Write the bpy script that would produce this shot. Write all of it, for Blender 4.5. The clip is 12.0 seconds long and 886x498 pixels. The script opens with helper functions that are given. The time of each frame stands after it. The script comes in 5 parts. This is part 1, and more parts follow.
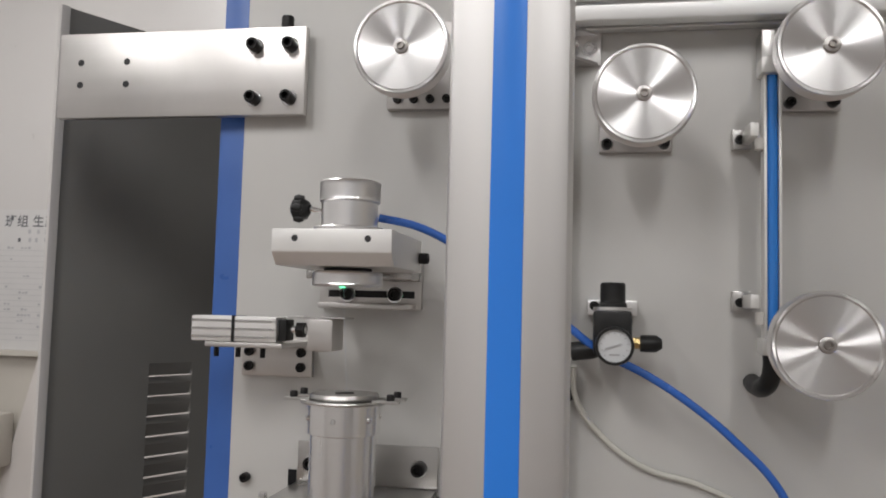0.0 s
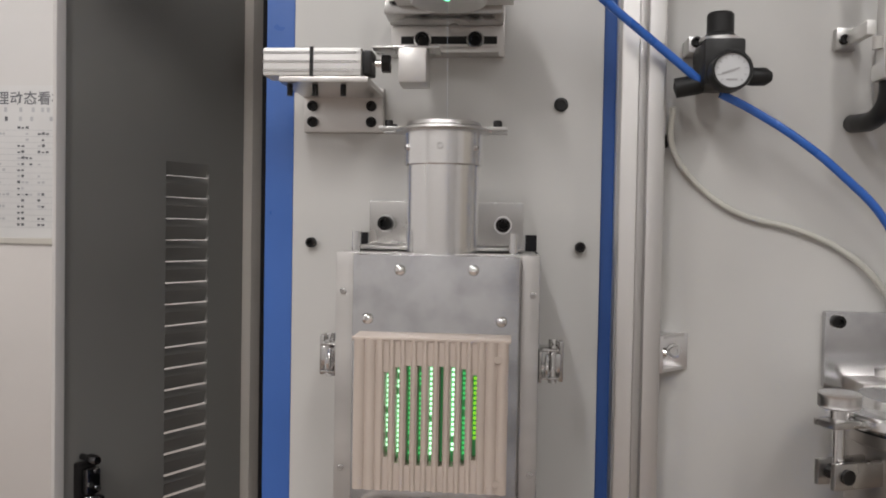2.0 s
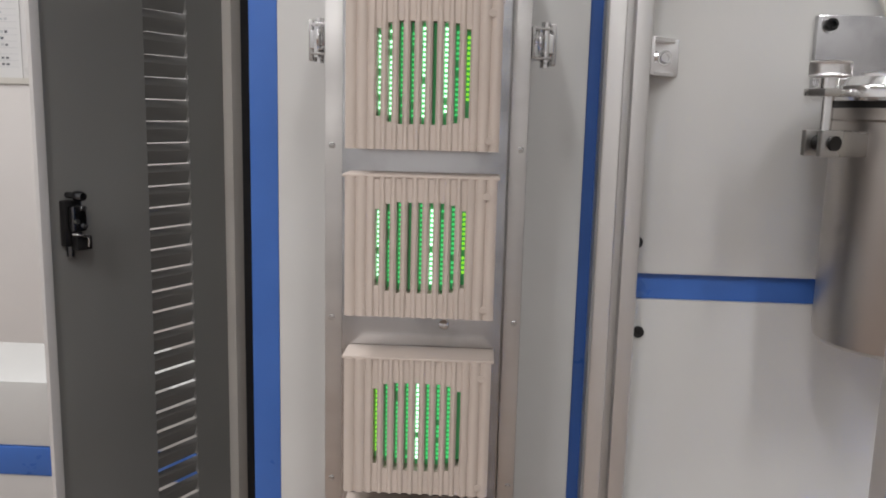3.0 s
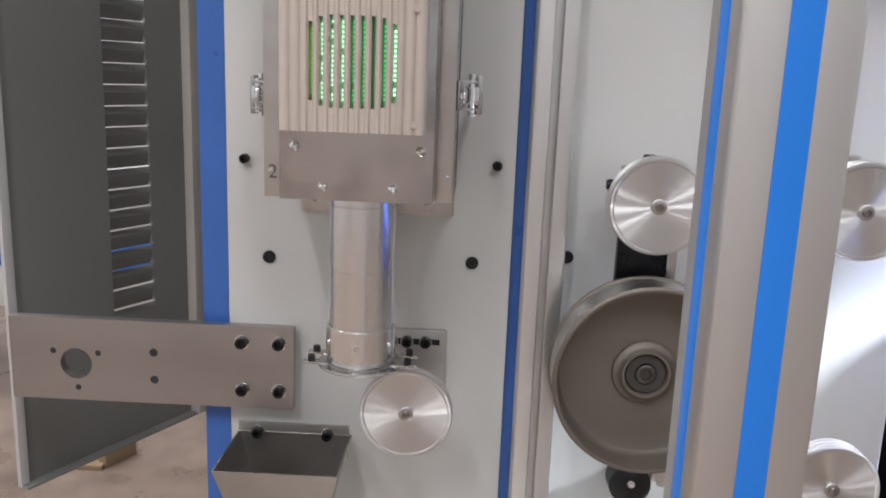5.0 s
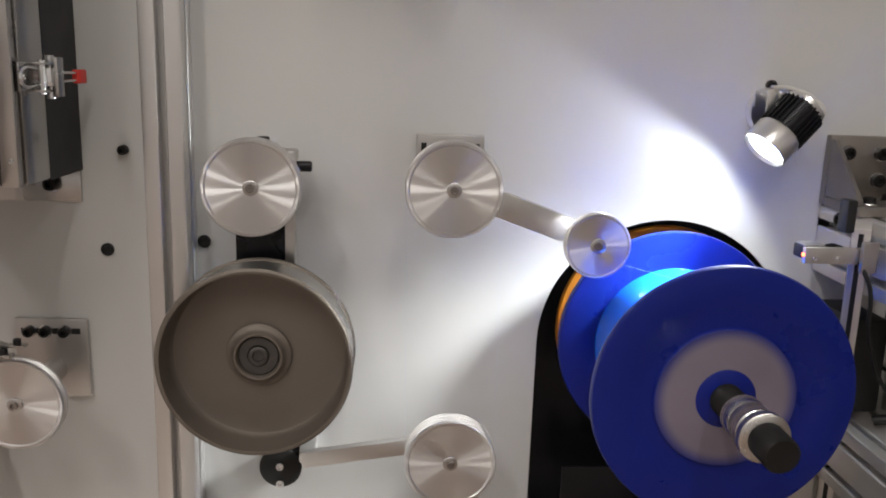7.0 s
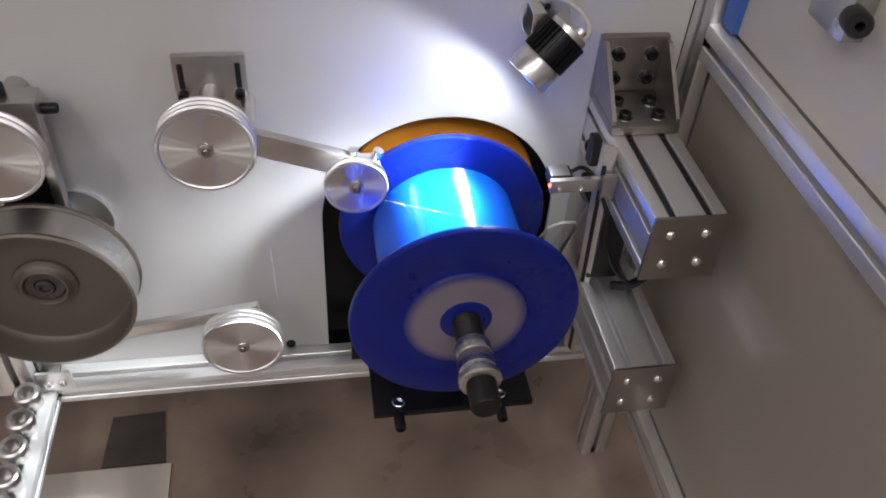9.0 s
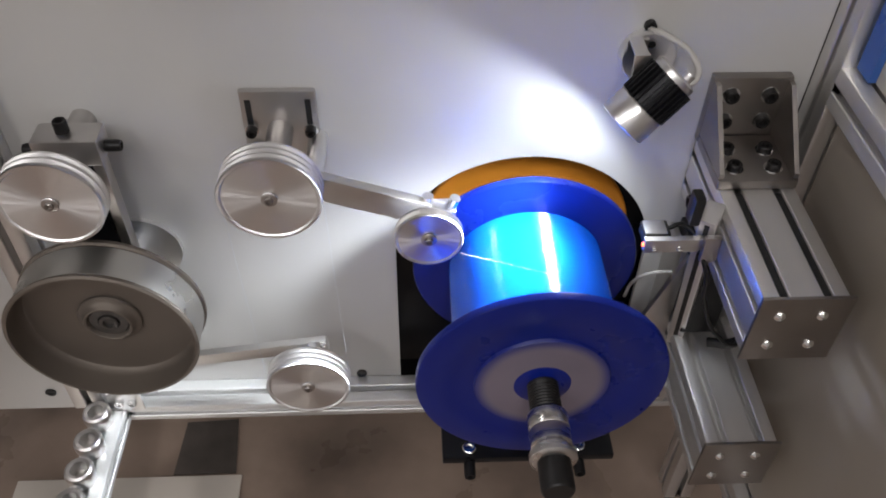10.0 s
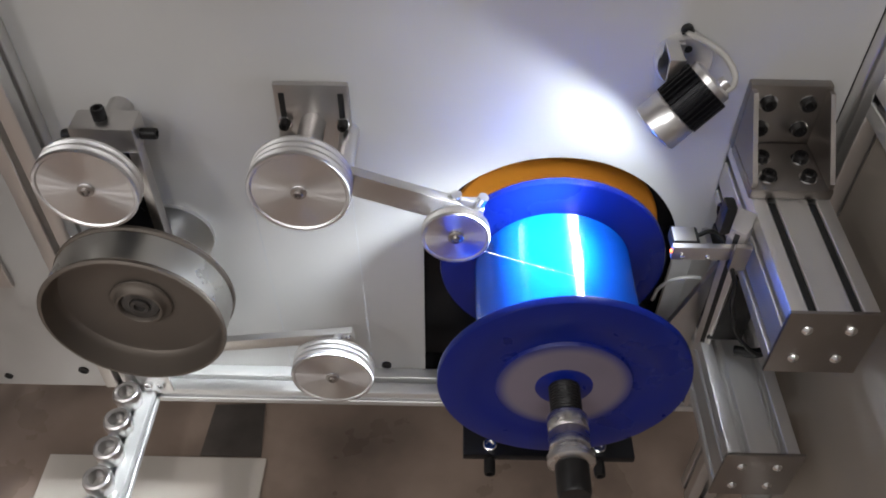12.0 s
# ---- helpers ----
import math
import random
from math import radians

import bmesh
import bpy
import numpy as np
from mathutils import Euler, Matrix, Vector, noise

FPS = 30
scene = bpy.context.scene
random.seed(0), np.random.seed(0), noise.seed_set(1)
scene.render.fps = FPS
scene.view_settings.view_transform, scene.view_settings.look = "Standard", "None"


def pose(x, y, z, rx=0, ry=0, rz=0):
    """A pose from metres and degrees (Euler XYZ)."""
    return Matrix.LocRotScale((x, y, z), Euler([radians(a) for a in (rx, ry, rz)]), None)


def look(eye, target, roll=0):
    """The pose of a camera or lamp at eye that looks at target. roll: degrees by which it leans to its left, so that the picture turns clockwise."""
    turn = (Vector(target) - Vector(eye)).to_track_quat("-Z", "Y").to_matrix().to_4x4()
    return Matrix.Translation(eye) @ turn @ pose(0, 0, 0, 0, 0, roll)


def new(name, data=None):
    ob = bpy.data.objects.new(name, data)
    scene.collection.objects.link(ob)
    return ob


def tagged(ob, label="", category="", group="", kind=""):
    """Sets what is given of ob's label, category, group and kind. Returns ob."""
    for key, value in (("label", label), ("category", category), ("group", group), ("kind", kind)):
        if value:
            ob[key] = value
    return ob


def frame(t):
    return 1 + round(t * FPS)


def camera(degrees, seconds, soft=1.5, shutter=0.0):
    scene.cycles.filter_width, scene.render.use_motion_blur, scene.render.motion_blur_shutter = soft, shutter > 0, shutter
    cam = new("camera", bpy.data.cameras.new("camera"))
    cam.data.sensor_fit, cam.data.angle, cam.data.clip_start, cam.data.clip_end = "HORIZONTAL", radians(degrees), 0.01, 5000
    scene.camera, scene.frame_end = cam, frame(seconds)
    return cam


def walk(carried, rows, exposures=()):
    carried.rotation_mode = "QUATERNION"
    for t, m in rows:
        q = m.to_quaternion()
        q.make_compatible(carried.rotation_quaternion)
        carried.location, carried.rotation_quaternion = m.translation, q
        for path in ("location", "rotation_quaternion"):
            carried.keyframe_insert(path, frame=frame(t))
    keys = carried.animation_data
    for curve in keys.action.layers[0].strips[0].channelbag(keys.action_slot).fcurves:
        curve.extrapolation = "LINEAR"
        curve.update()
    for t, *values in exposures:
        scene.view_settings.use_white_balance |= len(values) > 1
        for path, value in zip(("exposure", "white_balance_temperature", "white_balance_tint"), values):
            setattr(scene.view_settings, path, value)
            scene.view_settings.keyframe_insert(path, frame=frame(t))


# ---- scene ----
cam = camera(56.7, 12.0, soft=1.9)
PATH = [
    (0, (0.395, -0.926, 0.202), (0.04, 1.037, 0.348), 1.5),
    (0.5, (0.31, -0.906, 0.193), (-0.064, 1.054, 0.333), 1.5),
    (1, (0.236, -0.902, 0.15), (-0.072, 1.07, 0.273), 1.2),
    (1.5, (0.221, -0.89, 0.086), (0.006, 1.098, 0.14), 1.0),
    (2, (0.216, -0.883, 0.018), (0.053, 1.11, -0.033), 1.0),
    (2.5, (0.203, -0.887, -0.062), (0.084, 1.1, -0.258), 1.2),
    (3, (0.206, -0.896, -0.168), (0.109, 1.074, -0.498), 1.4),
    (3.5, (0.222, -0.916, -0.283), (0.153, 1.04, -0.693), 1.7),
    (3.7, (0.224, -0.926, -0.347), (0.158, 1.024, -0.786), 1.9),
    (5.3, (0.285, -0.946, -0.623), (0.242, 1.011, -1.034), 2.3),
    (5.5, (0.32, -0.955, -0.639), (0.292, 1.002, -1.055), 2.4),
    (6, (0.426, -0.957, -0.648), (0.412, 0.997, -1.074), 2.2),
    (6.3, (0.48, -0.945, -0.645), (0.51, 1.008, -1.076), 2.0),
    (6.5, (0.522, -0.936, -0.639), (0.535, 1.014, -1.084), 2.0),
    (7, (0.598, -0.941, -0.592), (0.71, 1.009, -1.02), 1.9),
    (7.2, (0.621, -0.953, -0.565), (0.777, 0.995, -0.989), 1.8),
    (8.8, (0.722, -0.843, -0.222), (1.034, 0.687, -1.473), 3.1),
    (9, (0.759, -0.821, -0.214), (1.064, 0.63, -1.557), 4.5),
    (9.5, (0.798, -0.746, -0.203), (0.999, 0.675, -1.596), 3.3),
    (10, (0.79, -0.703, -0.194), (0.863, 0.709, -1.61), 1.0),
    (10.5, (0.785, -0.698, -0.188), (0.783, 0.702, -1.616), -0.2),
    (11, (0.787, -0.694, -0.186), (0.774, 0.702, -1.618), 0.1),
    (11.5, (0.792, -0.695, -0.184), (0.78, 0.697, -1.619), 0.4),
    (12, (0.799, -0.698, -0.186), (0.786, 0.695, -1.621), 0.7),
]
EXPOSURE = [(0.0, -0.1, 6500, 10), (1.0, -0.1, 6750, 11), (2.0, 0.12, 6550, 10.5), (3.0, 0.36, 6350, 10), (3.7, 0.46, 6250, 10), (5.3, 0.64, 6150, 10),
            (5.5, 0.6, 6150, 10), (6.0, 0.45, 6300, 10), (6.5, 0.28, 6500, 10), (7.2, 0.12, 6850, 11), (8.8, -0.1, 6600, 13), (9.5, -0.1, 6500, 13.5),
            (10.5, -0.15, 6480, 10.5), (12.0, -0.2, 6450, 10.5)]
walk(cam, [(t, look(eye, target, roll)) for t, eye, target, roll in PATH], EXPOSURE)

# ---------------------------------------------------------------- world and light
world = bpy.data.worlds.new("world")
scene.world = world
world.use_nodes = True
world.node_tree.nodes["Background"].inputs[0].default_value = (0.9, 0.95, 1.0, 1)
world.node_tree.nodes["Background"].inputs[1].default_value = 0.15


def area_lamp(name, loc, target, sx, sy, watts, colour):
    data = bpy.data.lights.new(name, "AREA")
    data.shape, data.size, data.size_y, data.energy, data.color = "RECTANGLE", sx, sy, watts, colour
    ob = new(name, data)
    ob.matrix_basis = look(loc, target)
    return ob


# hall lighting: rows of ceiling tubes before and over the machine
WARM = (1.0, 0.985, 0.98)
for lx, watts in ((-2.2, 48), (-0.6, 60), (1.0, 52), (2.6, 26)):
    area_lamp("ceiling_tube_light", (lx, -2.3, 2.35), (lx, -1.4, 0), 0.16, 2.4, watts, WARM)
# two more unseen tubes, added to brighten the door side and notice wall
area_lamp("ceiling_tube_light", (-1.3, 0.2, 2.35), (-1.2, 0.3, 0), 0.35, 1.4, 34, WARM)
area_lamp("ceiling_tube_light", (-2.0, 1.4, 2.35), (-2.0, 1.8, 0), 0.35, 1.4, 50, WARM)

# the machine's own LED spot lamp, see spot_lamp below
LAMP_LENS, LAMP_BACK = Vector((0.993, -0.066, -0.667)), Vector((1.031, -0.056, -0.628))
AXIS = (LAMP_LENS - LAMP_BACK).normalized()
for lamp_name, watts, cone, blend in (("spot_beam", 46.0, 66, 1.0), ("spot_ring", 8.0, 88, 1.0), ("spot_spill", 1.35, 161, 0.1)):
    beam = bpy.data.lights.new(lamp_name, "SPOT")
    beam.energy, beam.color, beam.spot_size, beam.spot_blend, beam.shadow_soft_size = watts, (0.87, 0.945, 1.0), radians(cone), blend, 0.022
    new(lamp_name, beam).matrix_basis = look(LAMP_LENS + AXIS * 0.006, LAMP_LENS + AXIS * 0.3)

# ---------------------------------------------------------------- materials


def material(name, colour, rough=0.5, metal=0.0, vary=0.12, scale=12.0, bump=0.0, bump_scale=300.0, rough_vary=0.1,
             stretch=(1, 1, 1), stain_reflection=0.0, stain_reflection_scale=3.0, radial=False, coat=0.0, per_piece=0.0):
    m = bpy.data.materials.new(name)
    m.use_nodes = True
    nt = m.node_tree
    N, L = nt.nodes, nt.links
    b = N["Principled BSDF"]
    b.inputs["Metallic"].default_value = metal
    b.inputs["Coat Weight"].default_value = coat
    tc = N.new("ShaderNodeTexCoord")
    mp = N.new("ShaderNodeMapping")
    mp.inputs["Scale"].default_value = stretch
    L.new(tc.outputs["Object"], mp.inputs["Vector"])
    n1 = N.new("ShaderNodeTexNoise")
    n1.inputs["Scale"].default_value, n1.inputs["Detail"].default_value = scale, 6
    L.new(mp.outputs[0], n1.inputs["Vector"])
    n2 = N.new("ShaderNodeTexNoise")
    n2.inputs["Scale"].default_value, n2.inputs["Detail"].default_value = bump_scale, 3
    L.new(mp.outputs[0], n2.inputs["Vector"])
    ramp = N.new("ShaderNodeMapRange")
    ramp.inputs["From Min"].default_value, ramp.inputs["From Max"].default_value = 0.3, 0.7
    ramp.inputs["To Min"].default_value, ramp.inputs["To Max"].default_value = 1 - vary, 1 + vary
    L.new(n1.outputs[0], ramp.inputs["Value"])
    mul = N.new("ShaderNodeVectorMath")
    mul.operation = "SCALE"
    mul.inputs[0].default_value = colour
    L.new(ramp.outputs[0], mul.inputs["Scale"])
    out = mul.outputs[0]
    if stain_reflection:
        n3 = N.new("ShaderNodeTexNoise")
        n3.inputs["Scale"].default_value, n3.inputs["Detail"].default_value = stain_reflection_scale, 8
        L.new(tc.outputs["Object"], n3.inputs["Vector"])
        r3 = N.new("ShaderNodeMapRange")
        r3.inputs["From Min"].default_value, r3.inputs["From Max"].default_value = 0.45, 0.75
        r3.inputs["To Min"].default_value, r3.inputs["To Max"].default_value = 1, 1 - stain_reflection
        L.new(n3.outputs[0], r3.inputs["Value"])
        m3 = N.new("ShaderNodeVectorMath")
        m3.operation = "SCALE"
        L.new(out, m3.inputs[0])
        L.new(r3.outputs[0], m3.inputs["Scale"])
        out = m3.outputs[0]
    if per_piece:
        oi = N.new("ShaderNodeObjectInfo")
        rp = N.new("ShaderNodeMapRange")
        rp.inputs["To Min"].default_value, rp.inputs["To Max"].default_value = 1 - per_piece, 1 + per_piece
        L.new(oi.outputs["Random"], rp.inputs["Value"])
        mp2 = N.new("ShaderNodeVectorMath")
        mp2.operation = "SCALE"
        L.new(out, mp2.inputs[0])
        L.new(rp.outputs[0], mp2.inputs["Scale"])
        out = mp2.outputs[0]
    L.new(out, b.inputs["Base Color"])
    rr = N.new("ShaderNodeMapRange")
    rr.inputs["From Min"].default_value, rr.inputs["From Max"].default_value = 0.3, 0.7
    rr.inputs["To Min"].default_value, rr.inputs["To Max"].default_value = max(0.02, rough - rough_vary), rough + rough_vary
    L.new(n1.outputs[0], rr.inputs["Value"])
    L.new(rr.outputs[0], b.inputs["Roughness"])
    if bump:
        bp = N.new("ShaderNodeBump")
        bp.inputs["Strength"].default_value, bp.inputs["Distance"].default_value = bump, 0.001
        L.new(n2.outputs[0], bp.inputs["Height"])
        L.new(bp.outputs[0], b.inputs["Normal"])
    if radial:
        tg = N.new("ShaderNodeTangent")
        tg.direction_type, tg.axis = "RADIAL", "Y"
        b.inputs["Anisotropic"].default_value = 1.0
        L.new(tg.outputs[0], b.inputs["Tangent"])
    return m


def emitter(name, colour, strength):
    m = bpy.data.materials.new(name)
    m.use_nodes = True
    b = m.node_tree.nodes["Principled BSDF"]
    b.inputs["Base Color"].default_value = (*colour, 1)
    b.inputs["Emission Color"].default_value = (*colour, 1)
    b.inputs["Emission Strength"].default_value = strength
    return m


def clear(name, colour, rough=0.05, ior=1.45):
    m = bpy.data.materials.new(name)
    m.use_nodes = True
    b = m.node_tree.nodes["Principled BSDF"]
    b.inputs["Base Color"].default_value = (*colour, 1)
    b.inputs["Transmission Weight"].default_value = 1.0
    b.inputs["Roughness"].default_value, b.inputs["IOR"].default_value = rough, ior
    return m


PAINT = material("beige_powder_coat", (0.55, 0.542, 0.522), 0.38, vary=0.03, scale=5, bump=0.06, bump_scale=900, stain_reflection=0.06, stain_reflection_scale=4)
BLUE_PAINT = material("blue_powder_coat", (0.045, 0.13, 0.42), 0.35, vary=0.06, bump=0.15, bump_scale=500)
BLUE_STRIP = material("blue_slot_strip", (0.02, 0.2, 0.72), 0.32, vary=0.04, scale=8, rough_vary=0.06)
ALU = material("anodised_aluminium", (0.72, 0.705, 0.69), 0.4, 0.95, vary=0.06, scale=30, stretch=(1, 1, 0.03), bump_scale=400, rough_vary=0.06)
ALU_X = material("anodised_aluminium_long", (0.8, 0.8, 0.79), 0.42, 0.7, vary=0.06, scale=30, stretch=(0.03, 1, 1), bump_scale=400, rough_vary=0.06)
ALU_Y = material("anodised_aluminium_deep", (0.74, 0.72, 0.7), 0.42, 0.85, vary=0.06, scale=30, stretch=(1, 0.03, 1), bump_scale=400, rough_vary=0.06)
TURNED = material("turned_aluminium", (0.8, 0.79, 0.785), 0.36, 1.0, vary=0.0, scale=70, rough_vary=0.0, radial=True)
MILLED = material("milled_aluminium", (0.8, 0.79, 0.785), 0.29, 1.0, vary=0.01, scale=120, stretch=(1, 1, 0.1), rough_vary=0.0)
MATT_ALU = material("matt_silver_block", (0.74, 0.73, 0.71), 0.48, 0.6, vary=0.03, scale=40)
BRUSHED = material("brushed_steel_plate", (0.62, 0.60, 0.58), 0.36, 1.0, vary=0.08, scale=20, stretch=(0.06, 1, 1), bump_scale=300, rough_vary=0.08, stain_reflection=0.12, stain_reflection_scale=9)
STAINLESS = material("stainless_sheet", (0.56, 0.55, 0.535), 0.28, 1.0, vary=0.04, scale=6, stain_reflection=0.18, stain_reflection_scale=9, rough_vary=0.08)
HOPPER_STEEL = material("dull_hopper_steel", (0.46, 0.44, 0.42), 0.4, 1.0, vary=0.08, scale=9, stain_reflection=0.2, stain_reflection_scale=14, rough_vary=0.06)
BRACKET_STEEL = material("dark_zinc_steel", (0.33, 0.305, 0.285), 0.38, 1.0, vary=0.06, scale=20, rough_vary=0.05, stain_reflection=0.12, stain_reflection_scale=12)
PLATE_STEEL = material("grey_milled_steel", (0.52, 0.5, 0.485), 0.34, 1.0, vary=0.04, scale=40, stretch=(1, 1, 0.15), rough_vary=0.05)
ARM_STEEL = material("dull_ground_steel", (0.44, 0.415, 0.4), 0.36, 1.0, vary=0.04, scale=20, stretch=(0.06, 1, 1), rough_vary=0.04, stain_reflection=0.1, stain_reflection_scale=9)
# blotches put mottled dark reflections into the cover's colour
COVER_STEEL = material("mottled_reflection_steel", (0.6, 0.6, 0.61), 0.2, 1.0, vary=0.06, scale=7, stain_reflection=0.35, stain_reflection_scale=22, rough_vary=0.07)
TUBE_STEEL = material("polished_tube", (0.84, 0.83, 0.82), 0.23, 1.0, vary=0.03, scale=60, stretch=(1, 1, 0.04), rough_vary=0.05)
TANK_STEEL = material("satin_tank_steel", (0.44, 0.41, 0.385), 0.3, 1.0, vary=0.06, scale=8, stretch=(1, 1, 0.2), stain_reflection=0.15, stain_reflection_scale=7, rough_vary=0.06)
GUN_METAL = material("dark_chrome", (0.12, 0.12, 0.125), 0.18, 1.0, vary=0.1, rough_vary=0.06)
NUT_STEEL = material("satin_nut_steel", (0.62, 0.6, 0.58), 0.27, 1.0, vary=0.06, scale=90, stretch=(0.2, 1, 0.2), rough_vary=0.05)
CHROME = material("bright_steel", (0.78, 0.78, 0.78), 0.14, 1.0, vary=0.04, rough_vary=0.05)
DARK_WHEEL = material("dark_cast_aluminium", (0.19, 0.163, 0.138), 0.6, 0.75, vary=0.08, scale=16, bump=0.06, bump_scale=250)
GUNMETAL = material("gunmetal_screw", (0.09, 0.083, 0.078), 0.45, 0.7, vary=0.1, scale=40)
WHEEL_RIM = material("ground_steel_rim", (0.56, 0.55, 0.52), 0.34, 1.0, vary=0.05)
BLACK_STEEL = material("black_oxide_steel", (0.014, 0.013, 0.013), 0.4, 0.2, vary=0.2, scale=60)
BLACK_PLATE = material("black_anodised_plate", (0.012, 0.012, 0.014), 0.34, 0.3, vary=0.2, scale=20, stain_reflection=0.3)
BLACK_PLASTIC = material("black_plastic", (0.015, 0.015, 0.015), 0.42, vary=0.15, scale=40, bump=0.1)
DOOR_GREY = material("grey_door_paint", (0.205, 0.2, 0.188), 0.5, vary=0.08, scale=6, bump=0.08, bump_scale=700, stain_reflection=0.15)
# pale colour stands in for light caught at each louvre's right end
LIT_END = material("lit_louvre_end", (0.7, 0.69, 0.66), 0.4, 0.1, vary=0.3, scale=80)
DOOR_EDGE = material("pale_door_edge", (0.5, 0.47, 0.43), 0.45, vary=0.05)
# near-black colour stands in for shade inside the cabinet, holes and gaps
SHADE_BLACK = material("near_black_shade", (0.02, 0.02, 0.022), 0.6, vary=0.1)
WHITE_WALL = material("white_board", (0.535, 0.517, 0.5), 0.35, vary=0.03, scale=3, stain_reflection=0.06)
PAPER = material("paper_sheet", (0.54, 0.53, 0.52), 0.5, vary=0.02)
GLOSS_WHITE = material("glossy_white_sheet", (0.62, 0.588, 0.562), 0.14, vary=0.02, scale=3, rough_vary=0.04)
INK_PALE = material("faded_ink", (0.38, 0.38, 0.39), 0.7, vary=0.1)
INK = material("grey_ink", (0.1, 0.1, 0.11), 0.7, vary=0.05)
FLOOR = material("concrete_floor", (0.285, 0.212, 0.168), 0.34, vary=0.2, scale=7, bump=0.12, bump_scale=120, stain_reflection=0.5, stain_reflection_scale=5.5, rough_vary=0.12)
FLOOR_DARK = material("dark_floor_patch", (0.085, 0.07, 0.06), 0.6, vary=0.2, scale=14, stain_reflection=0.3, stain_reflection_scale=20)
# pale colour stands in for light falling on the floor
LIT_PATCH = material("lit_floor_patch", (0.62, 0.56, 0.49), 0.5, vary=0.06, scale=5, stain_reflection=0.15, stain_reflection_scale=6)
BROWN = material("brown_board", (0.3, 0.21, 0.13), 0.55, vary=0.12, scale=9, stain_reflection=0.2)
GRILLE = material("beige_plastic_grille", (0.5, 0.425, 0.37), 0.5, vary=0.03, scale=30, bump=0.04, bump_scale=500)
SPOOL_BLUE = material("blue_spool_plastic", (0.003, 0.013, 0.185), 0.3, vary=0.06, scale=12, rough_vary=0.08)
FIBRE_BLUE = material("wound_blue_fibre", (0.001, 0.075, 0.5), 0.13, vary=0.05, scale=60, stretch=(0.05, 6, 0.05), rough_vary=0.02)
ORANGE = material("orange_plate", (0.55, 0.2, 0.02), 0.42, vary=0.05, scale=10)
def label_print(name, inner, outer, r0, r1, centre):
    """A round printed label whose ink fades into the plastic between two radii."""
    m = material(name, inner, 0.42, vary=0.1, scale=14)
    nt = m.node_tree
    N, L = nt.nodes, nt.links
    geo = N.new("ShaderNodeNewGeometry")
    dist = N.new("ShaderNodeVectorMath")
    dist.operation = "DISTANCE"
    dist.inputs[1].default_value = centre
    L.new(geo.outputs["Position"], dist.inputs[0])
    rng_ = N.new("ShaderNodeMapRange")
    rng_.interpolation_type = "SMOOTHSTEP"
    rng_.inputs["From Min"].default_value, rng_.inputs["From Max"].default_value = r0, r1
    L.new(dist.outputs["Value"], rng_.inputs["Value"])
    b = N["Principled BSDF"]
    src = b.inputs["Base Color"].links[0].from_socket
    mix = N.new("ShaderNodeMix")
    mix.data_type = "RGBA"
    L.new(rng_.outputs[0], mix.inputs["Factor"])
    L.new(src, mix.inputs["A"])
    mix.inputs["B"].default_value = (*outer, 1)
    L.new(mix.outputs["Result"], b.inputs["Base Color"])
    return m


SPOOL_LABEL = label_print("printed_spool_label", (0.2, 0.17, 0.215), (0.003, 0.013, 0.185), 0.056, 0.074, (0.922, -0.203, -0.898))
FIBRE_BLUE.node_tree.nodes["Principled BSDF"].inputs["IOR"].default_value = 1.6
SPOOL_BLUE.node_tree.nodes["Principled BSDF"].inputs["Specular IOR Level"].default_value = 0.32
BLUE_TUBE = material("blue_air_tube", (0.03, 0.13, 0.5), 0.28, vary=0.04)
PALE_HOSE = material("milky_hose", (0.56, 0.55, 0.5), 0.25, vary=0.05)
WHITE_CABLE = material("pale_cable", (0.5, 0.48, 0.45), 0.45, vary=0.05)
DIAL = material("white_dial", (0.58, 0.59, 0.6), 0.5, vary=0.02)
RED = material("red_rubber_tip", (0.75, 0.04, 0.03), 0.45, vary=0.05)
BRASS = material("brass_fitting", (0.55, 0.42, 0.2), 0.3, 1.0, vary=0.05)
GLAZE = material("grey_side_panel", (0.31, 0.27, 0.23), 0.09, vary=0.06, scale=3, rough_vary=0.05)
SIDE_BEIGE = material("side_panel_paint", (0.5, 0.47, 0.42), 0.4, vary=0.05, scale=4)
FLOW_BLUE = material("blue_flow_tube", (0.03, 0.2, 0.62), 0.15, vary=0.05)
CEIL = material("hall_ceiling", (0.6, 0.6, 0.58), 0.8, vary=0.05, scale=2)
HALL = material("hall_wall", (0.66, 0.655, 0.65), 0.8, vary=0.06, scale=2, stain_reflection=0.1)
THREAD = material("clear_fibre", (0.45, 0.5, 0.6), 0.3, vary=0.0)
LED_GREEN = emitter("green_led", (0.1, 0.75, 0.24), 0.55)
LED_WHITE = emitter("white_green_led", (0.6, 1.0, 0.7), 1.7)
# faint emission stands in for LED light spilling between the ribs
LED_SPILL = emitter("green_led_spill", (0.08, 0.36, 0.13), 0.22)
LED_LIME = emitter("lime_edge_led", (0.35, 0.85, 0.05), 0.7)
LENS_GLOW = emitter("spot_lens_glow", (0.8, 0.9, 1.0), 30.0)
RED_GLOW = emitter("red_sensor_led", (1.0, 0.15, 0.05), 6.0)
GREEN_SPOT = emitter("green_die_light", (0.15, 1.0, 0.45), 3.0)

for dark in (BLACK_PLASTIC, BLACK_STEEL, BLACK_PLATE):
    dark.node_tree.nodes["Principled BSDF"].inputs["Specular IOR Level"].default_value = 0.3

# ---------------------------------------------------------------- building helpers
WORLD_OF = {}


def thing(name, loc, label, category, group="", kind=""):
    ob = new(name)
    ob.location = loc
    ob.empty_display_size = 0.02
    WORLD_OF[ob] = Matrix.Translation(loc)
    return tagged(ob, label, category, group, kind)


